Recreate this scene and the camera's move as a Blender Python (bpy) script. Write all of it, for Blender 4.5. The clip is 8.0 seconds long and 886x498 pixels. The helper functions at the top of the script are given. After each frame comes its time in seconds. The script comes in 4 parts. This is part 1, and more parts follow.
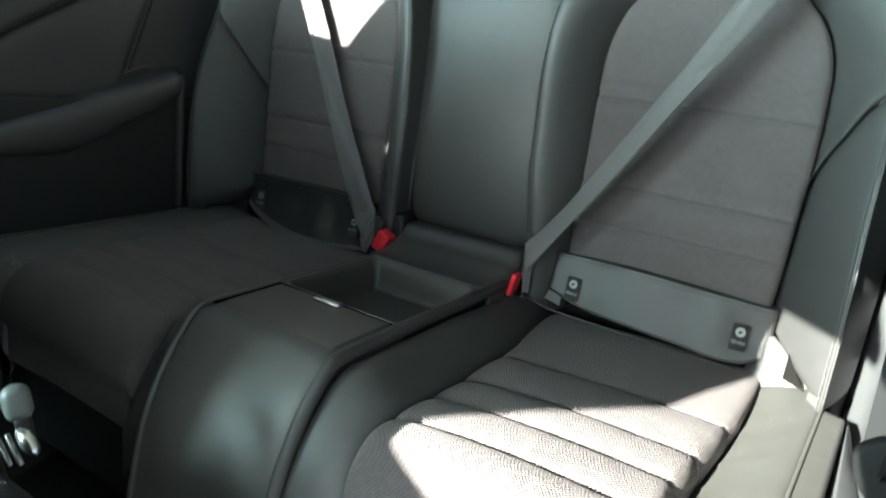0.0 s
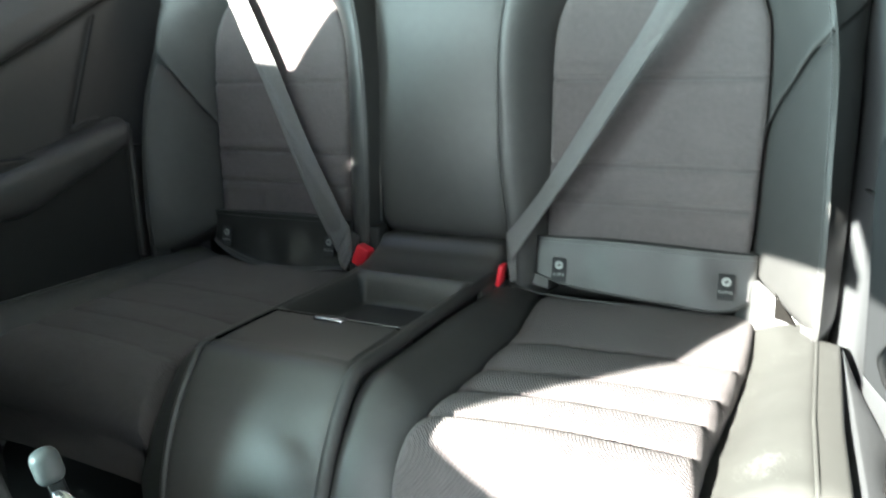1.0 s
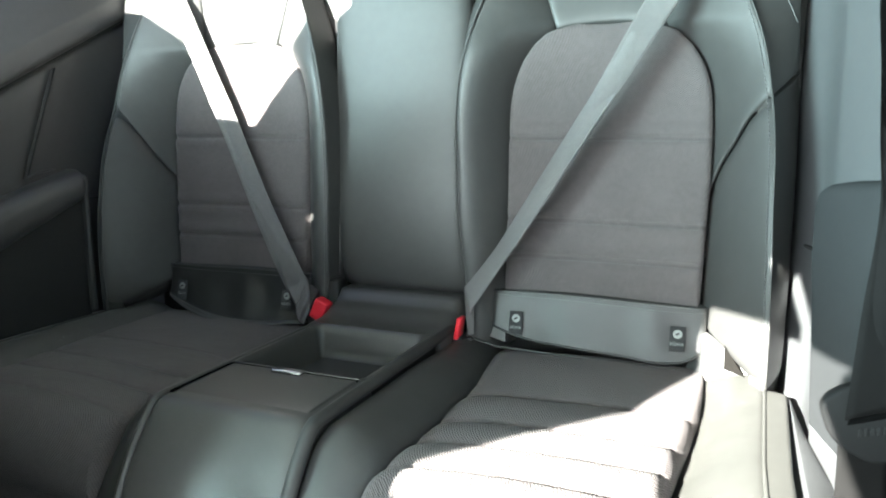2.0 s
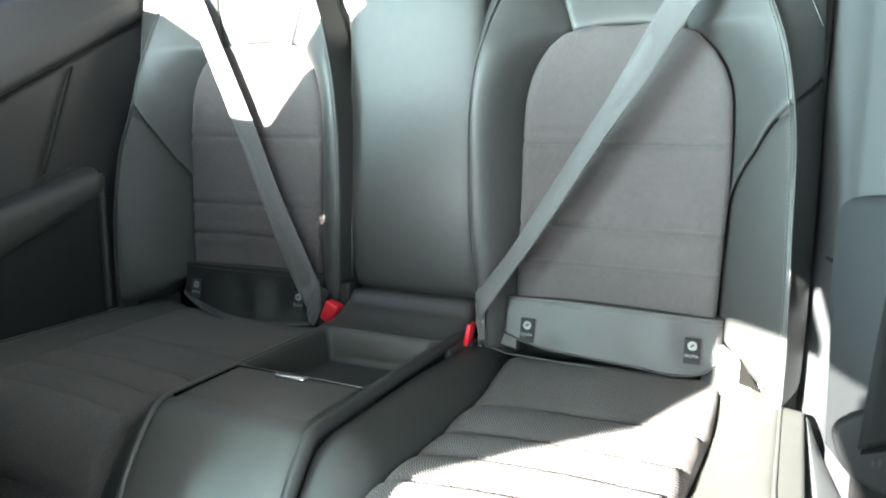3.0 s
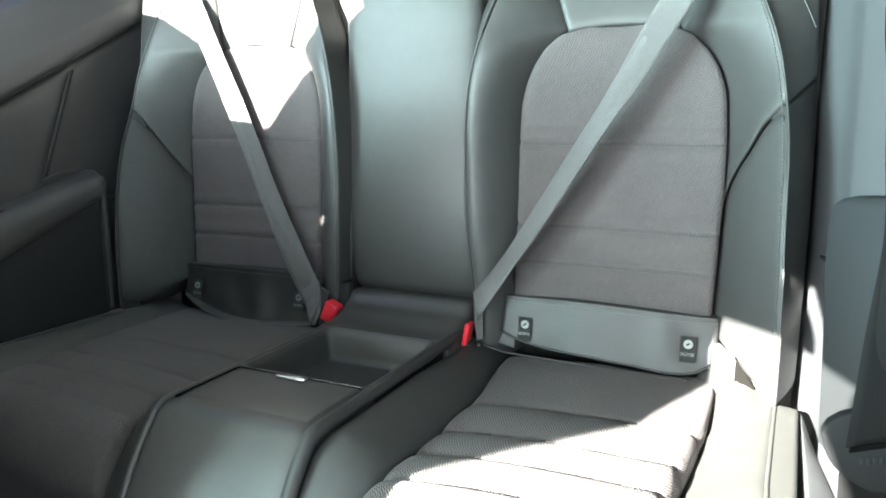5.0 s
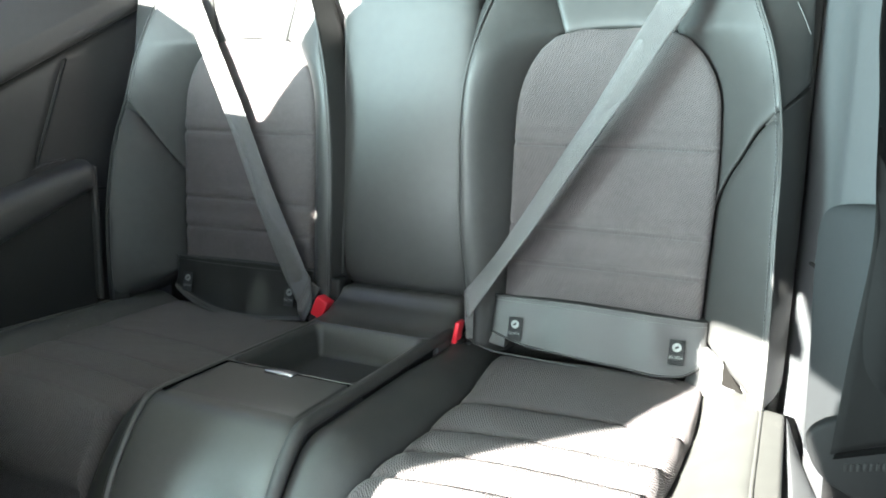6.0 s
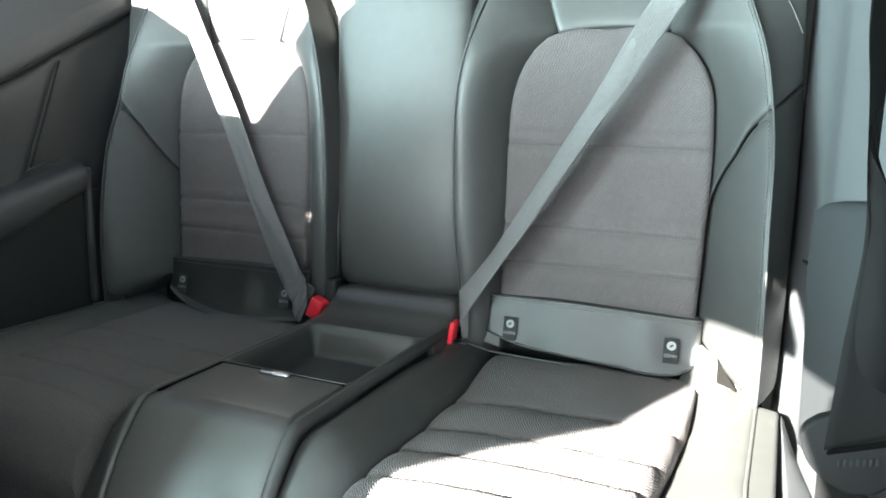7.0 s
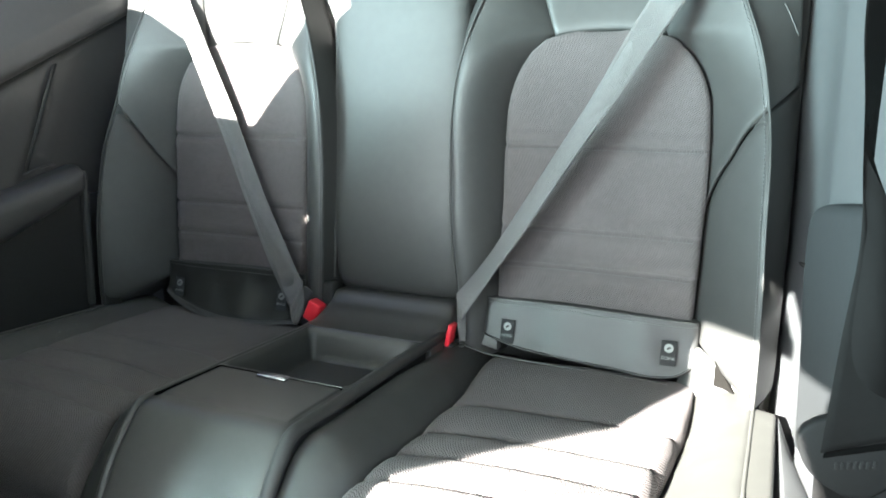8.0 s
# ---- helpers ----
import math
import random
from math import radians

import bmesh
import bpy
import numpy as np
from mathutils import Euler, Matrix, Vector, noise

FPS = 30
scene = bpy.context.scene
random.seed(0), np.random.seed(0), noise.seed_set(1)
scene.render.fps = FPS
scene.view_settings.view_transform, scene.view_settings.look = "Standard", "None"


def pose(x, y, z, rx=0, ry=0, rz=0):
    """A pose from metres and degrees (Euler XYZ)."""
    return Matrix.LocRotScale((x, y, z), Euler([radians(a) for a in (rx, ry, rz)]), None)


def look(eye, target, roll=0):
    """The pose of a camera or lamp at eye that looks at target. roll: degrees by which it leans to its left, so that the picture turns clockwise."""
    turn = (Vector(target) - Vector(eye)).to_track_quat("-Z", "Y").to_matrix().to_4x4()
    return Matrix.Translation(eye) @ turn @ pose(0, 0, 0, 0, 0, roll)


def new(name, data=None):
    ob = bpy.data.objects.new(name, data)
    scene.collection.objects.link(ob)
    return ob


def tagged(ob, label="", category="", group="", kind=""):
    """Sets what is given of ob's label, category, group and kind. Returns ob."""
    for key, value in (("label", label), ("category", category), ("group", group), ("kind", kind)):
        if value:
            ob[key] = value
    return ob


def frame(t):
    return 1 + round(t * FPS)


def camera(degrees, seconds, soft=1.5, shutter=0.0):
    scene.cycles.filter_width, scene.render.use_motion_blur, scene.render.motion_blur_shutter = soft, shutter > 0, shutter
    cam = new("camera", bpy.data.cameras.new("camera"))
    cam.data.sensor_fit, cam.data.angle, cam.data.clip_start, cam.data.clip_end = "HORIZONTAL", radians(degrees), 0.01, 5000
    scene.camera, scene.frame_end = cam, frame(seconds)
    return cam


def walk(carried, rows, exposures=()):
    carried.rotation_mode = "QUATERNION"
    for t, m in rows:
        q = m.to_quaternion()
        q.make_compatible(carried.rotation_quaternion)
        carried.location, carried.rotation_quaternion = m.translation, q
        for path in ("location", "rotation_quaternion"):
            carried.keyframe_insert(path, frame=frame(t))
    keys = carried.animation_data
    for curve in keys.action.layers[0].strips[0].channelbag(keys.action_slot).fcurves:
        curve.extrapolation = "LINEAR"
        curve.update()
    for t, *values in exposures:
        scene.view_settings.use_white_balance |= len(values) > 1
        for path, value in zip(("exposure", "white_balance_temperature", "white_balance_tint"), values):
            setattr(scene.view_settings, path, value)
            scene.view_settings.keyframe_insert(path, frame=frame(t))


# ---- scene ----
# The camera and its walk
cam = camera(64.0, 8.0, soft=1.8, shutter=0.5)
PATH = [
    (0, (0.657, -1.008, 1.054), (-0.334, 0.447, 0.104), -1.8),
    (0.2, (0.640, -1.009, 1.055), (-0.3244, 0.458, 0.1003), -4.81),
    (0.5, (0.615, -1.032, 1.053), (-0.345, 0.485, 0.171), -5.3),
    (0.7, (0.612, -1.042, 1.050), (-0.3362, 0.506, 0.2149), -7.37),
    (1, (0.598, -1.069, 1.041), (-0.252, 0.490, 0.121), -8.4),
    (1.2, (0.602, -1.071, 1.041), (-0.2215, 0.491, 0.0970), -8.95),
    (1.5, (0.599, -1.080, 1.042), (-0.173, 0.584, 0.245), -6.6),
    (1.7, (0.600, -1.097, 1.037), (-0.127, 0.586, 0.238), -6.3),
    (2.8, (0.6125, -1.0523, 1.0494), (-0.2390, 0.6056, 0.3240), -5.91),
    (3, (0.6198, -1.0543, 1.0466), (-0.1993, 0.5892, 0.2541), -6.33),
    (3.5, (0.6250, -1.0570, 1.0516), (-0.1916, 0.5799, 0.2430), -7.24),
    (4, (0.6259, -1.0585, 1.0570), (-0.1999, 0.5698, 0.2404), -7.91),
    (5.5, (0.6315, -1.0576, 1.0576), (-0.1837, 0.5842, 0.2577), -5.83),
    (6, (0.6308, -1.0570, 1.0584), (-0.1721, 0.5859, 0.2482), -5.21),
    (6.5, (0.6318, -1.0586, 1.0558), (-0.1680, 0.5886, 0.2515), -5.11),
    (7, (0.6331, -1.0584, 1.0563), (-0.1593, 0.5908, 0.2489), -5.36),
    (7.5, (0.6334, -1.0576, 1.0586), (-0.1588, 0.5915, 0.2506), -5.00),
    (8, (0.6337, -1.0570, 1.0584), (-0.1533, 0.5964, 0.2542), -5.41),
]
EXPOSURES = [(0.0, 3.99, 6500, 12), (0.5, 4.33, 6500, 14), (1.0, 4.5, 6500, 15), (1.5, 4.62, 6500, 15), (2.8, 4.97, 6500, 16), (5.5, 4.98, 6500, 16), (8.0, 4.96, 6500, 17)]
walk(cam, [(t, look(eye, target, roll)) for t, eye, target, roll in PATH], EXPOSURES)

# World, sun
SUN_DIR = Vector((-0.243, -0.777, 0.582)).normalized()      # from the car towards the sun
world = bpy.data.worlds.new("sky")
scene.world = world
world.use_nodes = True
wn = world.node_tree
sky = wn.nodes.new("ShaderNodeTexSky")
sky.sky_type, sky.sun_disc = "NISHITA", False
sky.sun_elevation = math.asin(SUN_DIR.z)
sky.sun_rotation = math.atan2(SUN_DIR.x, SUN_DIR.y)
wn.links.new(sky.outputs["Color"], wn.nodes["Background"].inputs["Color"])
wn.nodes["Background"].inputs["Strength"].default_value = 0.022
sun = new("sun", bpy.data.lights.new("sun", "SUN"))
sun.data.energy, sun.data.angle, sun.data.color = 4.3, radians(0.6), (0.965, 1.0, 0.89)
sun.matrix_world = look(SUN_DIR * 20, (0, 0, 0))


def window_light(name, at, to, wide, high, watts, colour):
    """The sky's light in a window opening."""
    lamp = new(name, bpy.data.lights.new(name, "AREA"))
    lamp.data.shape, lamp.data.size, lamp.data.size_y = "RECTANGLE", wide, high
    lamp.data.energy, lamp.data.color = watts, colour
    lamp.matrix_world = look(at, to)


window_light("windscreen_light", (-0.05, -1.66, 1.08), (0.28, 0.0, 0.88), 0.84, 0.19, 1.8, (0.80, 1.0, 0.99))
window_light("door_window_light", (-0.78, -1.50, 1.065), (0.55, 0.1, 0.94), 0.80, 0.20, 7.3, (0.65, 1.0, 0.995))


# ---------------------------------------------------------------- materials
def shader(name, base, rough, metal=0.0, spec=0.5):
    m = bpy.data.materials.new(name)
    m.use_nodes = True
    b = m.node_tree.nodes["Principled BSDF"]
    b.inputs["Base Color"].default_value = (*base, 1)
    b.inputs["Roughness"].default_value = rough
    b.inputs["Metallic"].default_value = metal
    b.inputs["Specular IOR Level"].default_value = spec
    return m, m.node_tree.nodes, m.node_tree.links, b


def vary(n, l, b, base, amount, scale, rough=0.0):
    """Blotches of the base colour, and of the gloss, at a large and a small scale."""
    co = n.new("ShaderNodeTexCoord")
    big, small = n.new("ShaderNodeTexNoise"), n.new("ShaderNodeTexNoise")
    big.inputs["Scale"].default_value, small.inputs["Scale"].default_value = scale, scale * 14
    big.inputs["Detail"].default_value = 4
    mix = n.new("ShaderNodeMath")
    mix.operation = "ADD"
    l.new(co.outputs["Object"], big.inputs["Vector"])
    l.new(co.outputs["Object"], small.inputs["Vector"])
    l.new(big.outputs["Fac"], mix.inputs[0])
    l.new(small.outputs["Fac"], mix.inputs[1])
    ramp = n.new("ShaderNodeMapRange")
    ramp.inputs["From Min"].default_value, ramp.inputs["From Max"].default_value = 0.6, 1.4
    ramp.inputs["To Min"].default_value, ramp.inputs["To Max"].default_value = 1 - amount, 1 + amount
    l.new(mix.outputs[0], ramp.inputs["Value"])
    tint = n.new("ShaderNodeVectorMath")
    tint.operation = "SCALE"
    tint.inputs[0].default_value = base
    l.new(ramp.outputs[0], tint.inputs["Scale"])
    l.new(tint.outputs[0], b.inputs["Base Color"])
    if rough:
        r = n.new("ShaderNodeMapRange")
        r.inputs["To Min"].default_value = b.inputs["Roughness"].default_value - rough
        r.inputs["To Max"].default_value = b.inputs["Roughness"].default_value + rough
        l.new(big.outputs["Fac"], r.inputs["Value"])
        l.new(r.outputs[0], b.inputs["Roughness"])
    return co


def leather(name, base, rough, scuff=0.0):
    m, n, l, b = shader(name, base, rough)
    co = vary(n, l, b, base, 0.10, 4.0, 0.03)
    if scuff:
        spots, where, edge = n.new("ShaderNodeTexNoise"), n.new("ShaderNodeTexNoise"), n.new("ShaderNodeMapRange")
        spots.inputs["Scale"].default_value, where.inputs["Scale"].default_value = 190, 12
        spots.inputs["Detail"].default_value, spots.inputs["Roughness"].default_value = 3, 0.7
        total, pale = n.new("ShaderNodeMath"), n.new("ShaderNodeMix")
        total.operation, pale.data_type = "ADD", "RGBA"
        l.new(co.outputs["Object"], spots.inputs["Vector"])
        l.new(co.outputs["Object"], where.inputs["Vector"])
        l.new(spots.outputs["Fac"], total.inputs[0])
        l.new(where.outputs["Fac"], total.inputs[1])
        edge.inputs["From Min"].default_value, edge.inputs["From Max"].default_value = 1.22, 1.34
        edge.inputs["To Max"].default_value = 0.7
        l.new(total.outputs[0], edge.inputs["Value"])
        l.new(edge.outputs[0], pale.inputs["Factor"])
        l.new(b.inputs["Base Color"].links[0].from_socket, pale.inputs["A"])
        pale.inputs["B"].default_value = (base[0] + scuff, base[1] + scuff, base[2] + scuff * 0.95, 1)
        l.new(pale.outputs["Result"], b.inputs["Base Color"])
    grain, fold = n.new("ShaderNodeTexVoronoi"), n.new("ShaderNodeTexNoise")
    grain.inputs["Scale"].default_value, fold.inputs["Scale"].default_value = 700, 9
    l.new(co.outputs["Object"], grain.inputs["Vector"])
    l.new(co.outputs["Object"], fold.inputs["Vector"])
    bump, bump2 = n.new("ShaderNodeBump"), n.new("ShaderNodeBump")
    bump.inputs["Strength"].default_value, bump.inputs["Distance"].default_value = 0.25, 0.0004
    bump2.inputs["Strength"].default_value, bump2.inputs["Distance"].default_value = 0.04, 0.003
    l.new(grain.outputs["Distance"], bump.inputs["Height"])
    l.new(fold.outputs["Fac"], bump2.inputs["Height"])
    l.new(bump2.outputs["Normal"], bump.inputs["Normal"])
    l.new(bump.outputs["Normal"], b.inputs["Normal"])
    return m


def woven(name, base, size, rough=0.9, deep=1.0, gloss=0.25, sheen=0.1):
    """A twill: slanting threads crossed by finer ones, as relief and as lighter and darker threads."""
    m, n, l, b = shader(name, base, rough, spec=gloss)
    b.inputs["Sheen Weight"].default_value = sheen
    b.inputs["Sheen Roughness"].default_value = 0.5
    co = vary(n, l, b, base, 0.15, 9.0)
    turn = n.new("ShaderNodeMapping")
    turn.inputs["Rotation"].default_value = (radians(35), radians(-35), radians(35))
    l.new(co.outputs["Object"], turn.inputs["Vector"])
    waves = []
    for axis, k in (("X", 1.0), ("Z", 1.3), ("Y", 1.3)):
        w = n.new("ShaderNodeTexWave")
        w.wave_type, w.bands_direction = "BANDS", axis
        w.inputs["Scale"].default_value = k * 0.314 / size
        w.inputs["Distortion"].default_value = 0.6
        l.new(turn.outputs["Vector"], w.inputs["Vector"])
        waves.append(w)
    add, add2 = n.new("ShaderNodeMath"), n.new("ShaderNodeMath")
    l.new(waves[0].outputs["Fac"], add.inputs[0])
    l.new(waves[1].outputs["Fac"], add.inputs[1])
    l.new(add.outputs[0], add2.inputs[0])
    l.new(waves[2].outputs["Fac"], add2.inputs[1])
    bump = n.new("ShaderNodeBump")
    bump.inputs["Strength"].default_value, bump.inputs["Distance"].default_value = 0.7 * deep, 0.0012
    l.new(add2.outputs[0], bump.inputs["Height"])
    l.new(bump.outputs["Normal"], b.inputs["Normal"])
    depth = n.new("ShaderNodeMapRange")
    depth.inputs["From Min"].default_value, depth.inputs["From Max"].default_value = 0.6, 2.2
    depth.inputs["To Min"].default_value, depth.inputs["To Max"].default_value = 1 - 0.30 * deep, 1 + 0.22 * deep
    l.new(add2.outputs[0], depth.inputs["Value"])
    scale = n.new("ShaderNodeVectorMath")
    scale.operation = "SCALE"
    l.new(b.inputs["Base Color"].links[0].from_socket, scale.inputs[0])
    l.new(depth.outputs[0], scale.inputs["Scale"])
    l.new(scale.outputs[0], b.inputs["Base Color"])
    return m


def plastic(name, base, rough, grain=900.0):
    m, n, l, b = shader(name, base, rough)
    co = vary(n, l, b, base, 0.08, 6.0, 0.04)
    t = n.new("ShaderNodeTexNoise")
    t.inputs["Scale"].default_value = grain
    l.new(co.outputs["Object"], t.inputs["Vector"])
    bump = n.new("ShaderNodeBump")
    bump.inputs["Strength"].default_value, bump.inputs["Distance"].default_value = 0.3, 0.0003
    l.new(t.outputs["Fac"], bump.inputs["Height"])
    l.new(bump.outputs["Normal"], b.inputs["Normal"])
    return m


LEATHER = leather("charcoal_leather", (0.039, 0.0385, 0.0375), 0.49)
LEATHER.node_tree.nodes["Principled BSDF"].inputs["Specular IOR Level"].default_value = 0.40
# scuffs on a lifted base; on the flap hem the lift stands for light
SCUFFED_LIT = leather("scuffed_lit_leather", (0.056, 0.056, 0.052), 0.50, 0.07)
FABRIC = woven("charcoal_twill", (0.088, 0.0755, 0.0755), 0.0031, 0.9, 0.85)
WEBBING = woven("belt_webbing", (0.086, 0.081, 0.080), 0.0016, 0.42, 0.7, 0.9, 0.05)
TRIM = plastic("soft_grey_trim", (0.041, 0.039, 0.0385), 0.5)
DARK = plastic("black_trim", (0.014, 0.014, 0.0142), 0.6)
DARK.node_tree.nodes["Principled BSDF"].inputs["Specular IOR Level"].default_value = 0.35
CONSOLE = plastic("console_plastic", (0.046, 0.0437, 0.042), 0.44)
RUBBER = plastic("rubber_mat", (0.03, 0.03, 0.031), 0.7)
RED = plastic("red_plastic", (0.62, 0.02, 0.035), 0.35)
CHROME = shader("chrome", (0.5, 0.5, 0.51), 0.25, 1.0)[0]
GREY_PLASTIC = plastic("grey_plastic", (0.10, 0.108, 0.108), 0.4)
THREAD = plastic("thread", (0.10, 0.10, 0.10), 0.8)
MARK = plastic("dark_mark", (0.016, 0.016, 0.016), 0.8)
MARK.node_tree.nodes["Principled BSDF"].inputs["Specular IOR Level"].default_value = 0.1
# darkened copy of the belt webbing: the front belt's shade is in its colour
SHADED_WEBBING = woven("shaded_belt_webbing", (0.0065, 0.0063, 0.0063), 0.0010, 0.85, 0.4, 0.05, 0.0)
TAG = woven("tag_cloth", (0.025, 0.026, 0.027), 0.0012)
PRINT = plastic("white_print", (0.21, 0.22, 0.215), 0.6)
# darkened copy of the seat leather; the flaps' shade is in its colour
SHADED_FLAP = leather("shaded_flap_leather", (0.016, 0.0157, 0.0154), 0.46)
SHADED_FLAP.node_tree.nodes["Principled BSDF"].inputs["Specular IOR Level"].default_value = 0.40
RAIL = plastic("matte_black_rail", (0.028, 0.0265, 0.026), 0.65)
# flat black without gloss, painted in as the shade inside gaps and slots
GAP_SHADE = plastic("gap_shade_black", (0.003, 0.003, 0.003), 1.0)
GAP_SHADE.node_tree.nodes["Principled BSDF"].inputs["Specular IOR Level"].default_value = 0.0
CARPET = woven("black_carpet", (0.014, 0.014, 0.014), 0.003)
# cloth of the unseen ceiling, tinted warm for its bounce onto the seats
HEADLINER = woven("pale_grey_headliner", (0.36, 0.325, 0.25), 0.002)
# tongue plastic darker than the black trim: its shade is put into the colour
SHADED_PLASTIC = plastic("shaded_tongue_plastic", (0.008, 0.008, 0.0082), 0.75)
SHADED_PLASTIC.node_tree.nodes["Principled BSDF"].inputs["Specular IOR Level"].default_value = 0.14
PAD = plastic("matte_blue_grey_pad", (0.022, 0.0235, 0.025), 0.85)
PAD.node_tree.nodes["Principled BSDF"].inputs["Specular IOR Level"].default_value = 0.15
PAINT = plastic("car_paint", (0.25, 0.26, 0.27), 0.3)
CONCRETE = plastic("pale_concrete", (0.24, 0.235, 0.225), 0.9, 60)
# lightened copy of the grey trim, with the sun's brightness put into its colour
LIT_TRIM = plastic("lit_grey_trim", (0.067, 0.070, 0.073), 0.5)
FOAM = plastic("worn_foam", (0.007, 0.0065, 0.006), 0.95, 300)
FOAM.node_tree.nodes["Principled BSDF"].inputs["Specular IOR Level"].default_value = 0.0

# ---------------------------------------------------------------- helpers
# The seat group is laid out level with the console lid and then pitched up towards the front.
PITCH = Matrix.Translation((0, 0, 0.4)) @ Matrix.Rotation(radians(-15), 4, "X") @ Matrix.Translation((0, 0, -0.4))


def curve_of(pairs):
    """A smooth function through (t, value) pairs."""
    ts, vs = np.array([p[0] for p in pairs], float), np.array([p[1] for p in pairs], float)
    slopes = np.gradient(vs, ts)

    def at(t):
        t = np.clip(t, ts[0], ts[-1])
        i = int(np.clip(np.searchsorted(ts, t) - 1, 0, len(ts) - 2))
        h = ts[i + 1] - ts[i]
        s = (t - ts[i]) / h
        return float((1 + 2 * s) * (1 - s) ** 2 * vs[i] + s * (1 - s) ** 2 * h * slopes[i]
                     + s * s * (3 - 2 * s) * vs[i + 1] + s * s * (s - 1) * h * slopes[i + 1])
    return at


def thing(name, label, category, group="", at=(0, 0, 0)):
    ob = new(name)
    ob.empty_display_size = 0.05
    ob.location = PITCH @ Vector(at)
    return tagged(ob, label, category, group)


def part(name, geo, material, parent=None, label="", side=1, pitched=True, smooth=True):
    """Links vertices and faces as one mesh object under a thing or a part."""
    verts, faces = geo
    m = PITCH if pitched else Matrix()
    me = bpy.data.meshes.new(name)
    me.from_pydata([m @ Vector((side * x, y, z)) for x, y, z in verts], [], [f[::-1] for f in faces] if side < 0 else faces)
    me.polygons.foreach_set("use_smooth", [smooth] * len(me.polygons))
    me.materials.append(material)
    me.update()
    ob = new(name, me)
    if parent:
        ob.parent = parent
        ob.matrix_parent_inverse = Matrix.Translation(parent.location).inverted() if parent.type == "EMPTY" else Matrix()
    return tagged(ob, label)


def join(*geos):
    verts, faces = [], []
    for v, f in geos:
        k = len(verts)
        verts += v
        faces += [tuple(i + k for i in q) for q in f]
    return verts, faces


def sheet(fn, nu, nv, back=None, even=False):
    """A grid fn(u, v), denser at its rims; back: the way in which it is given depth."""
    def spread(k, n):
        s = k / n
        return s if even else 0.35 * s + 0.65 * (0.5 - 0.5 * math.cos(math.pi * s))
    verts = [tuple(fn(spread(i, nu), spread(j, nv))) for j in range(nv + 1) for i in range(nu + 1)]
    w = nu + 1
    faces = [(j * w + i, j * w + i + 1, (j + 1) * w + i + 1, (j + 1) * w + i) for j in range(nv) for i in range(nu)]
    if back:
        rim = list(range(w)) + [j * w + nu for j in range(1, nv + 1)] + [nv * w + i for i in range(nu - 1, -1, -1)] + [j * w for j in range(nv - 1, 0, -1)]
        k = len(verts)
        verts += [tuple(a + b for a, b in zip(verts[i], back)) for i in rim]
        n = len(rim)
        faces += [(rim[i], k + i, k + (i + 1) % n, rim[(i + 1) % n]) for i in range(n)]
        faces.append(tuple(k + i for i in range(n)))
    return verts, faces


def tube(points, radius, sides=8, flat=1.0, taper=None):
    """A round cord through points."""
    pts = [Vector(p) for p in points]
    verts, faces = [], []
    for k, p in enumerate(pts):
        way = (pts[min(k + 1, len(pts) - 1)] - pts[max(k - 1, 0)]).normalized()
        a = way.orthogonal().normalized() if k == 0 else (last - way * last.dot(way)).normalized()
        last = a
        b = way.cross(a)
        r = radius * (taper(k / (len(pts) - 1)) if taper else 1)
        verts += [tuple(p + r * (math.cos(q) * a + flat * math.sin(q) * b)) for q in (2 * math.pi * i / sides for i in range(sides))]
    for k in range(len(pts) - 1):
        for i in range(sides):
            faces.append((k * sides + i, k * sides + (i + 1) % sides, (k + 1) * sides + (i + 1) % sides, (k + 1) * sides + i))
    faces += [tuple(range(sides))[::-1], tuple((len(pts) - 1) * sides + i for i in range(sides))]
    return verts, faces


def block(x0, x1, y0, y1, z0, z1, bevel=0.0, segments=3):
    bm = bmesh.new()
    bmesh.ops.create_cube(bm, size=1.0)
    for v in bm.verts:
        v.co = Vector(((x0 + x1) / 2 + v.co.x * (x1 - x0), (y0 + y1) / 2 + v.co.y * (y1 - y0), (z0 + z1) / 2 + v.co.z * (z1 - z0)))
    if bevel:
        bmesh.ops.bevel(bm, geom=list(bm.edges), offset=bevel, segments=segments, profile=0.5, affect="EDGES")
    return plain(bm)


def plain(bm):
    bm.verts.index_update()
    geo = [tuple(v.co) for v in bm.verts], [tuple(v.index for v in f.verts) for f in bm.faces]
    bm.free()
    return geo


def moved(geo, m):
    return [tuple(m @ Vector(v)) for v in geo[0]], geo[1]


def lettering(name, words, size, m, material, parent, label=""):
    font = bpy.data.curves.new(name, "FONT")
    font.body, font.size, font.align_x, font.align_y, font.extrude = words, size, "CENTER", "CENTER", 0.0002
    tmp = new(name, font)
    bpy.context.view_layer.update()
    me = bpy.data.meshes.new_from_object(tmp.evaluated_get(bpy.context.evaluated_depsgraph_get()))
    bpy.data.objects.remove(tmp)
    geo = [tuple(m @ v.co) for v in me.vertices], [tuple(p.vertices) for p in me.polygons]
    return part(name, geo, material, parent, label, smooth=False)

# ---------------------------------------------------------------- the car's shell (structure)
SILL, ROOF = -0.02, 1.20


def wall_with_holes(x, ys, zs, holes, thick):
    """A side wall at x made of panels between the grid lines ys, zs; holes: cells left open."""
    geos = []
    for i in range(len(ys) - 1):
        for j in range(len(zs) - 1):
            if (i, j) not in holes:
                geos.append(block(min(x, x + thick), max(x, x + thick), ys[i], ys[i + 1], zs[j], zs[j + 1]))
    return join(*geos)


ground = part("ground", block(-60, 60, -60, 60, -0.5, -0.35), CONCRETE, pitched=False, smooth=False)
tagged(ground, "pale concrete ground under the car", kind="structure")
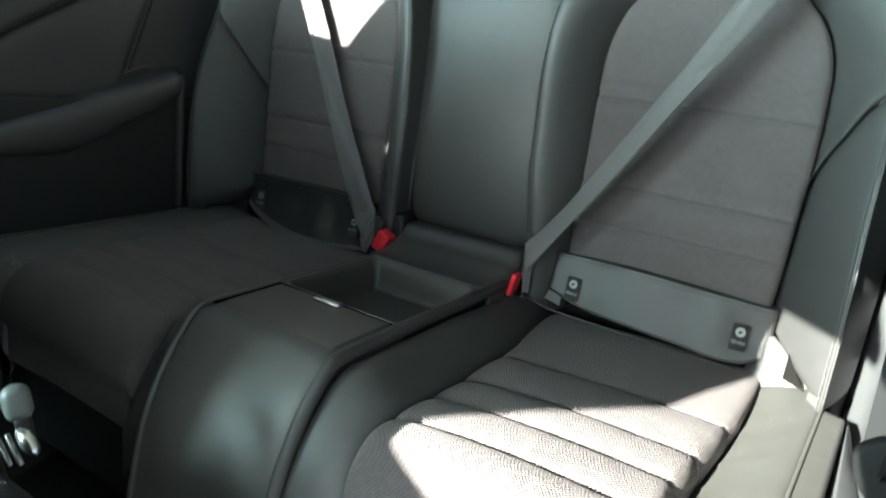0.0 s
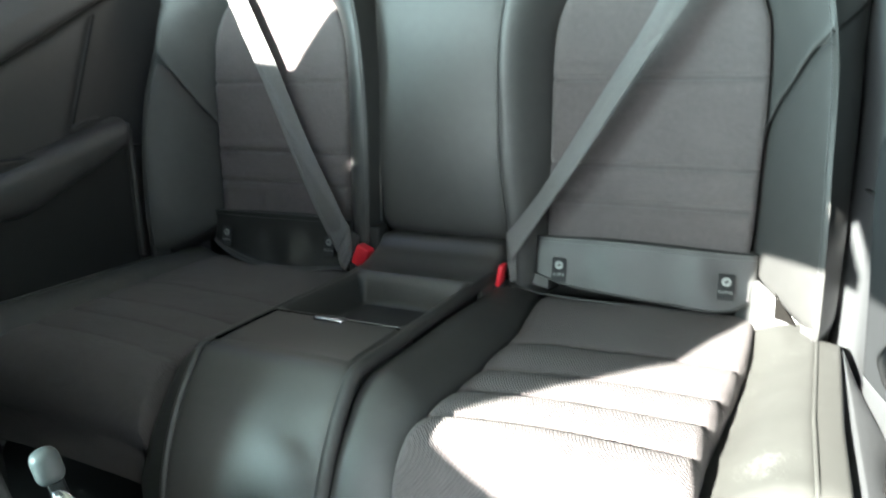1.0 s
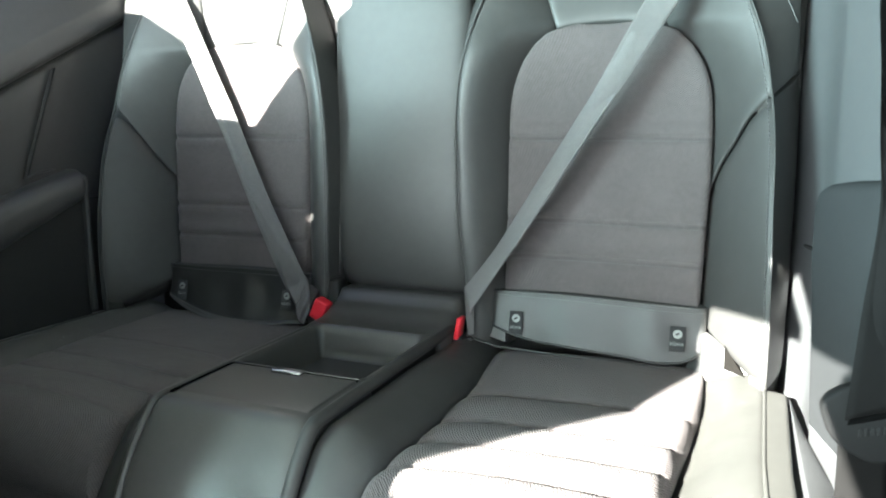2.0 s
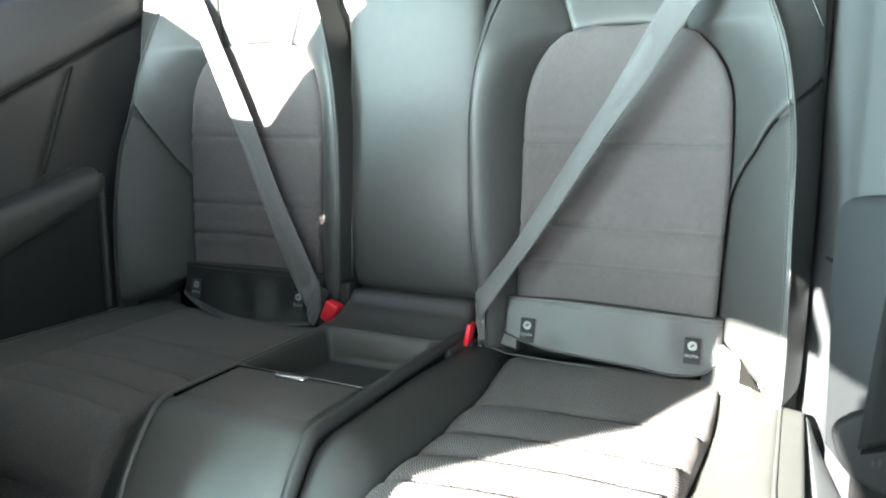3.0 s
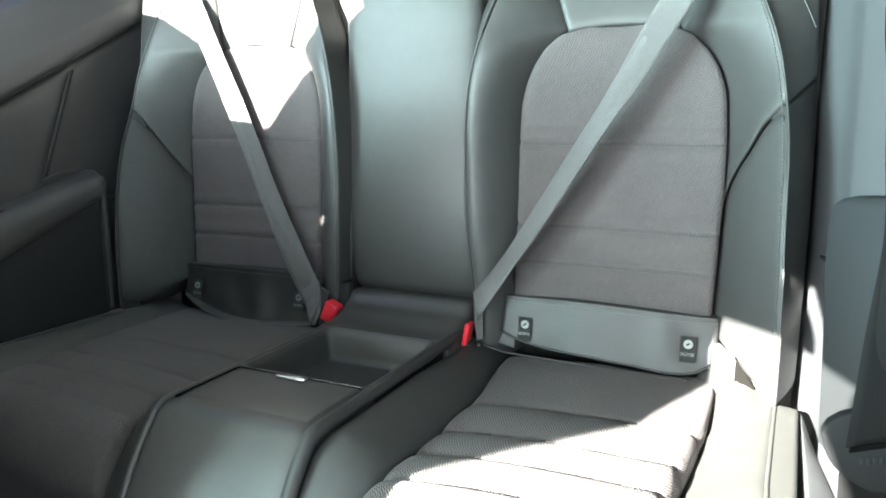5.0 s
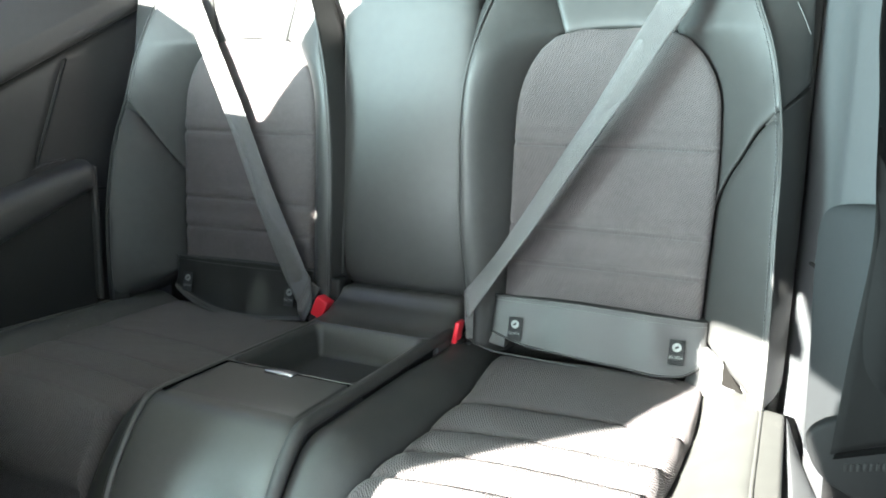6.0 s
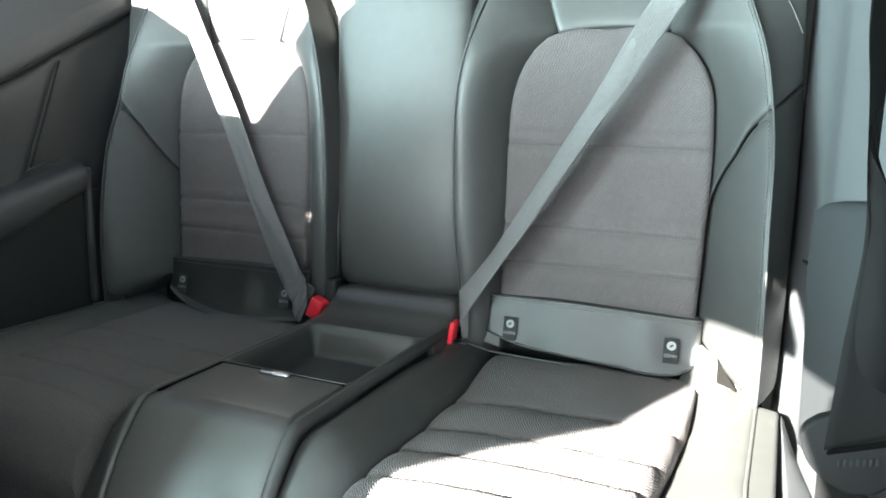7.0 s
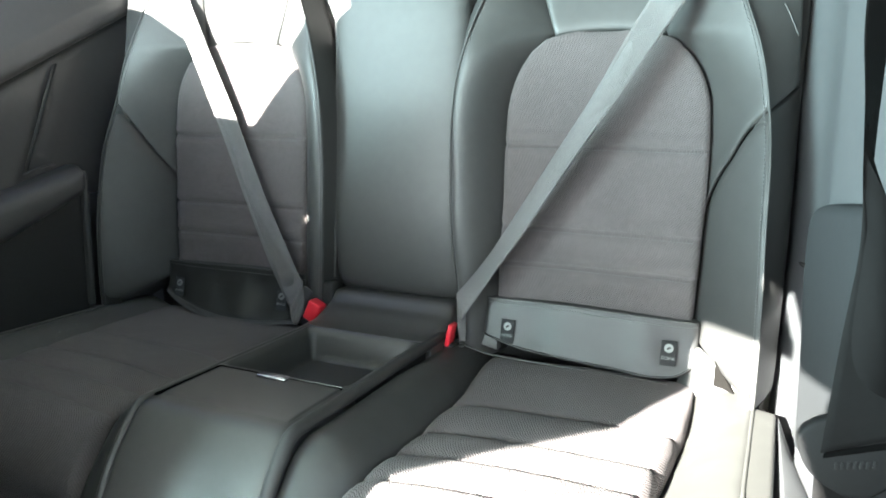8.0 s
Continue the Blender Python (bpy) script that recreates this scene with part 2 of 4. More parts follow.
floor = part("floor", block(-0.78, 0.78, -2.0, 0.5, -0.06, SILL), CARPET, pitched=False, smooth=False)
tagged(floor, "black carpeted car floor", kind="structure")


def slab(strips, z0, z1):
    """Flat strips side by side: each has its x, front and back y at either side."""
    geos = []
    for x0, f0, b0, x1, f1, b1 in strips:
        pts = [(x0, f0), (x1, f1), (x1, b1), (x0, b0)]
        verts = [(x, y, z) for z in (z0, z1) for x, y in pts]
        geos.append((verts, [(3, 2, 1, 0), (4, 5, 6, 7), (0, 1, 5, 4), (1, 2, 6, 5), (2, 3, 7, 6), (3, 0, 4, 7)]))
    return join(*geos)


def roof_strips(front_edge, back_edge):
    """Strips of roof between two polylines over the same x."""
    xs = sorted({x for x, _ in front_edge} | {x for x, _ in back_edge})

    def at(line, x):
        return float(np.interp(x, [p[0] for p in line], [p[1] for p in line]))
    return [(p, at(front_edge, p), at(back_edge, p), q, at(front_edge, q), at(back_edge, q)) for p, q in zip(xs, xs[1:])]


# unseen roof; its front opening is shaped to cast the right sun patch
RIGHT_PATCH_EDGE = [(-0.062, -1.535), (-0.05, -1.468), (0.045, -1.385), (0.150, -1.303), (0.172, -1.255), (0.203, -1.185), (0.218, -1.095), (0.262, -0.985), (0.365, -1.045), (0.381, -1.063), (0.382, -0.895), (0.412, -0.885), (0.413, -1.101), (0.434, -1.126), (0.462, -1.157), (0.463, -1.65), (0.80, -1.75)]
strips = roof_strips(RIGHT_PATCH_EDGE, [(-0.062, 0.75), (0.80, 0.75)])
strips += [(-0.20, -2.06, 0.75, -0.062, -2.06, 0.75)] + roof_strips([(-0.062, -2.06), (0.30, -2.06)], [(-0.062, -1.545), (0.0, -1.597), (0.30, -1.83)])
# short strip placed to keep the sun off the belt tongue
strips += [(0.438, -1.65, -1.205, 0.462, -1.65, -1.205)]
# opening over the left rear seat, shaped to cast its sun patch
LEFT_PATCH_EDGE = [(-0.80, -0.15), (-0.69, -0.212), (-0.648, -0.275), (-0.643, -0.533), (-0.562, -0.532), (-0.520, -0.475), (-0.470, -0.410), (-0.400, -0.348), (-0.280, -0.245), (-0.20, -0.19)]
strips += roof_strips([(-0.80, -2.06), (-0.50, -2.06)], [p for p in LEFT_PATCH_EDGE if p[0] < -0.51] + [(-0.50, -0.449)])
strips += [(-0.50, -2.06, -0.852, -0.44, -2.06, -0.856), (-0.50, -0.790, -0.449, -0.44, -0.800, -0.383)]      # small hole placed to cast a sunlit sliver
strips += roof_strips([(-0.44, -2.06), (-0.20, -2.06)], [(-0.44, -0.383)] + [p for p in LEFT_PATCH_EDGE if p[0] > -0.43])
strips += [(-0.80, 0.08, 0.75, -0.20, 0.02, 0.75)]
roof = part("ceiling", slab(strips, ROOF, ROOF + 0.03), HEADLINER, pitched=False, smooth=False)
tagged(roof, "unseen headliner, its openings cut to cast the sun patches", kind="structure")
wl = part("wall_left", wall_with_holes(-0.80, (-2.06, -1.9, -0.62, -0.40, 0.3, 0.9), (-0.06, 0.86, 1.04, 1.17, 1.23), {(1, 1), (1, 2), (3, 2)}, -0.06), PAINT, pitched=False, smooth=False)
tagged(wl, "painted left body side with window openings", kind="structure")
wr = part("wall_right", wall_with_holes(0.80, (-2.06, -1.9, -0.62, -0.45, 0.3, 0.9), (-0.06, 0.90, 0.95, 1.14, 1.23), {(1, 1), (1, 2), (3, 2)}, 0.06), PAINT, pitched=False, smooth=False)
tagged(wr, "painted right body side with window openings", kind="structure")
wb = part("wall_back", block(-0.80, 0.80, 0.86, 0.92, -0.06, 0.95), PAINT, pitched=False, smooth=False)
tagged(wb, "body panel behind the rear seats", kind="structure")
shelf = part("parcel_shelf", block(-0.78, 0.78, 0.40, 0.86, 0.93, 0.96), CARPET, pitched=False, smooth=False)
tagged(shelf, "black parcel shelf behind the seat backs", kind="structure")
dash = part("wall_front", block(-0.80, 0.80, -2.06, -1.95, -0.06, 0.85), DARK, pitched=False, smooth=False)
tagged(dash, "dark bulkhead at the front of the cabin", kind="structure")

# ---------------------------------------------------------------- rear seat backs
TOP = curve_of([(0.270, 0.902), (0.296, 0.915), (0.335, 0.922), (0.38, 0.924), (0.43, 0.922), (0.478, 0.912), (0.50, 0.90)])
PANEL_L = curve_of([(0.33, 0.215), (0.40, 0.216), (0.58, 0.217), (0.73, 0.2165), (0.80, 0.2195), (0.84, 0.229), (0.875, 0.246), (0.90, 0.268), (0.915, 0.296), (0.922, 0.335)])
PANEL_R = curve_of([(0.40, 0.556), (0.58, 0.560), (0.68, 0.5625), (0.76, 0.560), (0.82, 0.553), (0.86, 0.536), (0.89, 0.512), (0.912, 0.478), (0.922, 0.430)])
EDGE_X = curve_of([(0.33, 0.660), (0.45, 0.659), (0.60, 0.654), (0.78, 0.645), (0.885, 0.624), (0.95, 0.600), (1.10, 0.55)])
EDGE_Y = curve_of([(0.33, -0.098), (0.45, -0.102), (0.57, -0.098), (0.70, -0.075), (0.78, -0.048), (0.885, -0.030), (0.95, -0.018), (1.10, 0.03)])
CORD_X = curve_of([(0.33, 0.153), (0.40, 0.150), (0.45, 0.147), (0.58, 0.136), (0.66, 0.134), (0.78, 0.136), (0.83, 0.141), (0.90, 0.157), (0.94, 0.170), (0.985, 0.189), (1.10, 0.235)])
CORD_Y = curve_of([(0.33, 0.0), (0.40, -0.004), (0.45, -0.007), (0.58, -0.020), (0.66, -0.021), (0.78, -0.026), (0.83, -0.026), (0.94, -0.014), (0.985, -0.006), (1.10, 0.03)])
BACK_SEAMS = (0.727, 0.580, 0.513)


def panel_depth(z):
    return 0.036 + 0.055 * (z - 0.445)


def tuck(d, deep=0.008, wide=0.006):
    return deep * math.exp(-max(d, 0.0) / wide)


def puckers(x, z, a):
    return a * noise.noise(Vector((x * 9, 0.3, z * 9))) + 0.4 * a * noise.noise(Vector((x * 31, 1.7, z * 31)))


def seat_back(s):
    seat = thing("car_seat", "dark grey leather rear backrest with a twill centre panel" if s > 0 else
                 "dark grey leather rear backrest with a twill fabric panel, sunlit above", "car seat", "rear seat backs", (s * 0.4, 0.1, 0.34))

    def fabric(u, v):
        z = 0.385 + v * 0.537
        x0, x1 = PANEL_L(z), PANEL_R(z)
        x = x0 - 0.001 + u * (x1 - x0 + 0.002)
        side_d = max(0.0, min(x - x0, x1 - x))
        top_d = 0.922 - z
        d = min(side_d, top_d) if z < 0.86 else max(0.0, min(side_d, top_d))
        y = panel_depth(z) + 0.012 * (2 * u - 1) ** 2 * -1.0 + (tuck(d, 0.005, 0.005) if side_d < top_d else tuck(d, 0.004, 0.003)) + puckers(x, z, 0.0025)
        for zs in BACK_SEAMS:
            y += 0.0045 * math.exp(-(((z - zs) / 0.0035) ** 2)) - 0.0025 * math.exp(-(((abs(z - zs) - 0.015) / 0.010) ** 2))
        return x, y, z
    part("fabric_panel", sheet(fabric, 44, 190, (0, 0.05, 0), even=True), FABRIC, seat, "charcoal twill fabric panel with cross seams", s)

    def inner(u, v):
        z = 0.335 + v * 0.75
        above = min(1.0, max(0.0, (z - 0.885) / 0.04))
        x0 = CORD_X(z)
        x1 = PANEL_L(z) if z < 0.914 else 0.2945 - (z - 0.914) * 0.30
        w = x1 - x0
        x = x0 + u * w
        y0, y1 = CORD_Y(z), panel_depth(z) + 0.002 - 0.006 * above
        bulge = 0.013 * math.sin(math.pi * min(1.0, u * 1.05)) * (1 - 0.6 * above)
        y = y0 + (y1 - y0) * (u ** (1.5 - 0.5 * above)) - bulge + tuck(u * w, 0.005, 0.004) + tuck((1 - u) * w, 0.007 - 0.004 * above, 0.005 - 0.002 * above) + puckers(x, z, 0.0015)
        return x, y, z
    part("inner_bolster", sheet(inner, 22, 60, (0.01, 0.08, 0)), LEATHER, seat, "dark grey leather bolster", s)

    def inner_side(u, v):
        z = 0.335 + v * 0.75
        lean = (0.012 if s > 0 else 0.005) + (0.030 if s > 0 else 0.0) * min(1.0, max(0.0, (z - 0.80) / 0.16))
        return CORD_X(z) - lean * u ** 0.9, CORD_Y(z) + 0.002 + u * 0.065, z
    part("inner_gusset", sheet(inner_side, 8, 50, (0.004, 0.02, 0)), LEATHER, seat, "", s)

    def upper(u, v):
        zt = 0.915 + v * 0.17
        x0, x1 = 0.295 - (zt - 0.915) * 0.30, 0.480 + (zt - 0.915) * 0.12
        x = x0 + u * (x1 - x0)
        low = TOP(x)
        z = low + v * (1.085 - low)
        y = panel_depth(z) - 0.005 + 0.003 * math.sin(math.pi * u) + 0.008 * (u - 0.5) + tuck(z - low, 0.004, 0.006) + tuck(min(u, 1 - u) * (x1 - x0), 0.004, 0.003)
        return x, y, z
    part("upper_panel", sheet(upper, 30, 26, (0, 0.06, 0)), LEATHER, seat, "", s)

    def outer(u, v):
        lip = wing_line(u, s)
        z = lip + v * (1.085 - lip)
        above = min(1.0, max(0.0, (z - 0.88) / 0.04))
        x0 = PANEL_R(z) if z < 0.912 else 0.479 + (z - 0.912) * 0.12
        x1, y1 = EDGE_X(z), EDGE_Y(z)
        y0 = panel_depth(z) + 0.004 - 0.008 * above
        w = x1 - x0
        x = x0 + u * w
        y = y0 + (y1 - y0) * (u ** 1.25) - 0.016 * math.sin(math.pi * u) * (1 - 0.5 * above) + tuck(u * w, 0.007 - 0.004 * above, 0.005 - 0.002 * above) + tuck((1 - u) * w, 0.002, 0.003) + puckers(x, z, 0.002)
        y += 0.014 * math.exp(-max(0.0, z - lip) / 0.006)
        return x, y, z
    part("outer_bolster", sheet(outer, 30, 60, (0, 0.10, 0)), LEATHER, seat, "smooth dark grey leather bolster", s)

    def outer_side(u, v):
        lip = 0.788 + 0.045 * u
        z = lip + v * (1.085 - lip)
        x1, y1 = EDGE_X(z), EDGE_Y(z)
        return x1 + (0.683 - 0.05 * max(0, z - 0.83) - x1) * (1 - (1 - u) ** 1.3), y1 + 0.003 + u * (0.075 - 0.2 * (z - 0.78)), z
    part("outer_gusset", sheet(outer_side, 10, 36, (-0.02, 0.03, 0)), LEATHER, seat, "", s)

    def lower(u, v):
        top = wing_line(u, s) - 0.002
        z = 0.348 + v * (top - 0.348)
        x0 = PANEL_R(min(z, 0.70)) + 0.002
        x1, y1 = EDGE_X(z), EDGE_Y(z)
        y0 = panel_depth(z) + 0.012
        w = x1 - x0
        x = x0 + u * w
        y = y0 + (y1 - y0) * (u ** 1.1) - 0.018 * math.sin(math.pi * u) + tuck(u * w, 0.014, 0.006) + tuck((1 - u) * w, 0.004, 0.004)
        y += tuck(top - z, 0.012, 0.006) + 0.03 * math.exp(-(z - 0.348) / 0.010) + puckers(x, z, 0.003)
        zz = z + 0.075 * (1 - u) ** 1.2 * math.exp(-(z - 0.348) / 0.05)
        return x, y, zz
    part("side_bolster", sheet(lower, 30, 60, (0, 0.10, 0)), LEATHER, seat, "dark grey leather side bolster", s)

    def lower_side(u, v):
        z = 0.350 + 0.008 * u ** 4 + v * (0.785 + 0.045 * u - 0.350)
        x1, y1 = EDGE_X(z), EDGE_Y(z)
        return x1 + (0.690 - x1) * (1 - (1 - u) ** 1.3), y1 + 0.003 + u * (0.11 + 0.02 * math.exp(-(z - 0.35) / 0.03)), z
    part("side_gusset", sheet(lower_side, 12, 40, (-0.02, 0.03, 0)), LEATHER, seat, "", s)

    # cords and stitches along the seams
    zs = [0.40 + 0.02 * i for i in range(35)]
    part("piping", tube([(CORD_X(z) + 0.001, CORD_Y(z) + 0.0005, z) for z in zs], 0.0022), LEATHER, seat, "leather piping", s)
    zs = [0.35 + 0.02 * i for i in range(38)]
    part("piping", tube([(EDGE_X(z) + 0.0015, EDGE_Y(z) + 0.001, z) for z in zs], 0.0020), LEATHER, seat, "leather piping", s)
    for off in (-0.006,):
        geos = []
        for k in range(120):
            z = 0.35 + k * 0.0062
            if z > 1.08:
                break
            geos.append(tube([(EDGE_X(z) + off, EDGE_Y(z) + 0.0035, z), (EDGE_X(z + 0.004) + off, EDGE_Y(z + 0.004) + 0.0035, z + 0.004)], 0.0007, 5))
        part("stitching", join(*geos), THREAD, seat, "grey thread stitches", s)
    geos = []
    for k in range(115):
        ends = []
        for z in (0.40 + k * 0.006, 0.4038 + k * 0.006):
            wide = (PANEL_L(z) if z < 0.914 else 0.2945 - (z - 0.914) * 0.30) - CORD_X(z)
            x, y, z = inner(0.0065 / wide, (z - 0.335) / 0.75)
            ends.append((x, y - 0.0003, z))
        geos.append(tube(ends, 0.0006, 5))
    part("stitching", join(*geos), THREAD, seat, "grey thread stitches", s)
    for zs in BACK_SEAMS:
        geos, z = [], zs - 0.0055
        for k in range(70):
            x = PANEL_L(z) + 0.012 + k * 0.0046
            if x > PANEL_R(z) - 0.012:
                break
            y = fabric((x - PANEL_L(z)) / (PANEL_R(z) - PANEL_L(z)), (z - 0.385) / 0.537)[1] - 0.0003
            geos.append(tube([(x, y, z), (x + 0.0028, y, z)], 0.0006, 5))
        part("stitching", join(*geos), THREAD, seat, "grey thread stitches", s)
    part("seam", tube([(0.6525, 0.006, 0.945), (0.659, 0.0085, 0.934), (0.667, 0.013, 0.918), (0.6755, 0.017, 0.900)], 0.0009, 6), THREAD, seat, "short pale seam", s)
    # shell behind the upholstery
    part("shell", join(block(0.14, 0.68, 0.085, 0.14, 0.30, 1.12, 0.02)), DARK, seat, "", s)
    return seat


WINGS = {1: curve_of([(0, 0.628), (0.03, 0.637), (0.11, 0.662), (0.22, 0.687), (0.38, 0.7128), (0.63, 0.753), (1, 0.785)]),
         -1: curve_of([(0, 0.615), (0.15, 0.646), (0.31, 0.678), (0.53, 0.7204), (0.78, 0.757), (1, 0.784)])}


def wing_line(u, s):
    """Height of the seam between upper and lower side bolster, from the panel (u = 0) to the outer edge (u = 1)."""
    return WINGS[s](u)


seat_back(1)
seat_back(-1)

# the middle backrest
mid = thing("middle_backrest", "smooth dark grey leather middle backrest between the two rear seats", "car seat", "", (0, 0.05, 0.40))


def middle(u, v):
    z = 0.425 + v * 0.66
    half = 0.141 if z < 0.95 else 0.141 - (z - 0.95) * 0.05
    x = -half + u * 2 * half
    d = min(u, 1 - u) * 2 * half
    y = 0.016 + 0.03 * (z - 0.45) - 0.012 * math.sin(math.pi * u) ** 0.7 + tuck(d, 0.012, 0.008) + 0.02 * math.exp(-(z - 0.425) / 0.012) + 0.020 * max(0.0, (0.62 - z) / 0.19) ** 2 + puckers(x, z, 0.0008)
    return x, y, z


part("pad", sheet(middle, 40, 80, (0, 0.08, 0)), LEATHER, mid)
part("shell", block(-0.165, 0.165, 0.07, 0.12, 0.25, 1.12, 0.01), DARK, mid)
part("piping", tube([(-0.134, 0.020 + 0.03 * (0.45 + 0.03 * i - 0.45), 0.45 + 0.03 * i) for i in range(21)], 0.002), LEATHER, mid, "leather piping")

# ---------------------------------------------------------------- rear cushions
CUSH_SEAMS = (-0.2155, -0.322, -0.398, -0.472)   # at the outer side; they run forward towards the console


def fold_of(edge, crease, first, rest, last):
    """A surface level up to the edge, creased down by the first angle and then bending on to the last one."""
    step = 0.002
    ys, zs, y, z = [0.0], [0.0], 0.0, 0.0
    for k in range(260):
        d = (k + 0.5) * step
        a = radians(first) * min(1.0, d / crease) + radians(last - first) * min(1.0, max(0.0, (d - crease) / rest))
        y, z = y - step * math.cos(a), z - step * math.sin(a)
        ys.append(y)
        zs.append(z)
    at = [step * k for k in range(261)]

    def fold(y, z):
        if y >= edge:
            return y, z
        d = edge - y
        return edge + float(np.interp(d, at, ys)), z + float(np.interp(d, at, zs))
    return fold


nose = fold_of(-0.50, 0.10, 75, 0.05, 118)             # seat panels
bolster_nose = fold_of(-0.468, 0.050, 44, 0.19, 82)   # leather rolls beside the console
console_nose = fold_of(-0.492, 0.024, 47, 0.20, 80)   # console front


def fabric_left(y, s):
    return (0.206 if s > 0 else 0.163) + 0.028 * min(1, max(0, (0.02 - y) / 0.20)) - 0.012 * min(1, max(0, (-0.38 - y) / 0.15))


def fabric_right(y):
    return 0.563 - 0.027 * min(1, max(0, (-0.18 - y) / 0.24))


def wall_depth(y):
    """How far the side of the seat panel falls to the outer bolster."""
    return 0.012 + 0.040 * min(1, max(0, (-0.04 - y) / 0.30))


def seat_cushion(s):
    seat = thing("seat_cushion", "rear seat cushion, charcoal twill with leather bolsters, partly sunlit" if s > 0 else
                 "rear seat cushion of charcoal twill with leather bolsters, in shade", "car seat", "rear cushions", (s * 0.4, -0.3, 0.1))

    def fab(u, v):
        y = 0.035 - v * 0.69
        x0, x1 = fabric_left(y, s), fabric_right(y)
        wide = x1 - x0
        x = x0 + min(u / 0.9, 1.0) * wide                            # beyond it the side drops to the outer bolster
        drop = max(0.0, (u - 0.9) / 0.1)
        bay = y + 0.021 * (1 - min(1.0, u / 0.9)) ** 1.3             # the seams run at a slant
        deep = wall_depth(y)
        z = 0.336 + 0.006 * math.sin(math.pi * min(1.0, u)) - tuck(u * wide, 0.010, 0.008) + puckers(x, y, 0.002)
        x += 0.010 * drop ** 0.5
        z -= deep * drop ** 1.2
        if y > 0.005:
            z -= 0.03 * ((y - 0.005) / 0.03) ** 2
        stops = (0.02,) + CUSH_SEAMS + (-0.60,)
        for p, c in zip(stops, stops[1:]):
            if c <= bay <= p:
                z += (0.0075 if s > 0 else 0.0042) * max(0.0, math.sin(math.pi * (p - bay) / (p - c))) ** 0.55
                x += 0.005 * math.sin(math.pi * drop) * max(0.0, math.sin(math.pi * (p - bay) / (p - c))) ** 0.5
        for ys in CUSH_SEAMS:
            z -= (0.0085 if s > 0 else 0.0022) * math.exp(-abs(bay - ys) / 0.0030)
        yy, zz = nose(y, z)
        return x, yy, zz
    part("fabric_panel", sheet(fab, 60, 300, (0, 0, -0.06), even=True), FABRIC, seat, "charcoal twill fabric with cross seams", s)

    for ys in CUSH_SEAMS[:3]:
        geos = []
        for k in range(66):
            ends = []
            for u in (0.03 + k * 0.0132, 0.038 + k * 0.0132):
                y = ys - 0.005 - 0.021 * (1 - min(1.0, u / 0.9)) ** 1.3
                x, y, z = fab(u, (0.035 - y) / 0.69)
                ends.append((x, y, z + 0.0003))
            geos.append(tube(ends, 0.0006, 5))
        part("stitching", join(*geos), THREAD, seat, "grey thread stitches", s)

    # dark cords laid in the right cushion's grooves stand in for their shade
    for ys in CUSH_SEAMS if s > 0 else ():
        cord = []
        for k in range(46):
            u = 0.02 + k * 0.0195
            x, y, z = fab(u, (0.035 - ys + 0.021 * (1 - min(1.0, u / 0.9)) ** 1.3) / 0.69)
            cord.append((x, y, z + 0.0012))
        part("seam", tube(cord, 0.0016, 6), MARK, seat, "dark cord standing in for the seam's shade", s)

    def inb(u, v):
        y = 0.04 - v * 0.70
        x1 = fabric_left(y, s)
        x0 = 0.136 if s > 0 else 0.128
        x = x0 + u * (x1 - x0)
        w = x1 - x0
        front = min(1, max(0, (0.02 - y) / 0.25))
        z = (0.355 if s > 0 else 0.346) + 0.012 * front - 0.024 * u ** 1.6 + 0.008 * math.sin(math.pi * u) - tuck(u * w, 0.006, 0.005) - tuck((1 - u) * w, 0.010, 0.007) + puckers(x, y, 0.002)
        yy, zz = bolster_nose(y, z)
        return x, yy, zz
    part("inner_bolster", sheet(inb, 22, 90, (0, 0, -0.08)), LEATHER, seat, "dark leather inner bolster", s)

    def outb(u, v):
        y = 0.02 - v * 0.68
        x0, x1 = fabric_right(y) - 0.002, 0.662 - 0.010 * min(1, max(0, (-0.05 - y) / 0.3))
        x = x0 + u * (x1 - x0)
        w = x1 - x0
        low = 0.338 - wall_depth(y)
        z = low + (0.352 - low) * math.sin(1.5 * u) ** 1.1 + 0.003 * math.sin(math.pi * u) - tuck(u * w, 0.006, 0.006) - tuck((1 - u) * w, 0.003, 0.004) + puckers(x, y, 0.0016)
        yy, zz = nose(y, z)
        return x, yy, zz
    part("outer_bolster", sheet(outb, 24, 90, (0, 0, -0.10)), SCUFFED_LIT, seat, "scuffed dark grey leather outer bolster", s)

    def side(u, v):
        y = -0.076 - v * 0.58
        x0 = 0.663 - 0.010 * min(1, max(0, (-0.05 - y) / 0.3))
        yy, zz = nose(y, 0.3505)
        flat, drop = min(1.0, u / 0.6), max(0.0, (u - 0.6) / 0.4)
        return x0 + 0.031 * flat + 0.004 * math.sin(drop * 1.5), yy, zz - 0.004 * flat ** 2 - 0.10 * drop ** 1.4 - 0.003 * math.exp(-v / 0.01)
    part("side_gusset", sheet(side, 20, 60, (-0.01, 0, -0.06)), SCUFFED_LIT, seat, "", s)
    def valance(u, v):
        y = -0.070 - v * 0.60
        wide = 0.016 + 0.032 * min(1.0, v * 3.0)
        return 0.697 + wide * u, y, 0.338 - 0.020 * u - 0.030 * u * u
    # valance takes the lightened trim so that it looks sunlit
    part("side_valance", sheet(valance, 10, 24, (-0.01, 0, -0.05)), LIT_TRIM, seat, "grey plastic valance under the cushion", s)
    ys = [-0.05 - 0.02 * i for i in range(31)]

    def on_edge(y):
        yy, zz = nose(y, 0.351)
        return 0.663 - 0.010 * min(1, max(0, (-0.05 - y) / 0.3)), yy, zz
    part("piping", tube([on_edge(y) for y in ys], 0.0026), SCUFFED_LIT, seat, "leather piping", s)
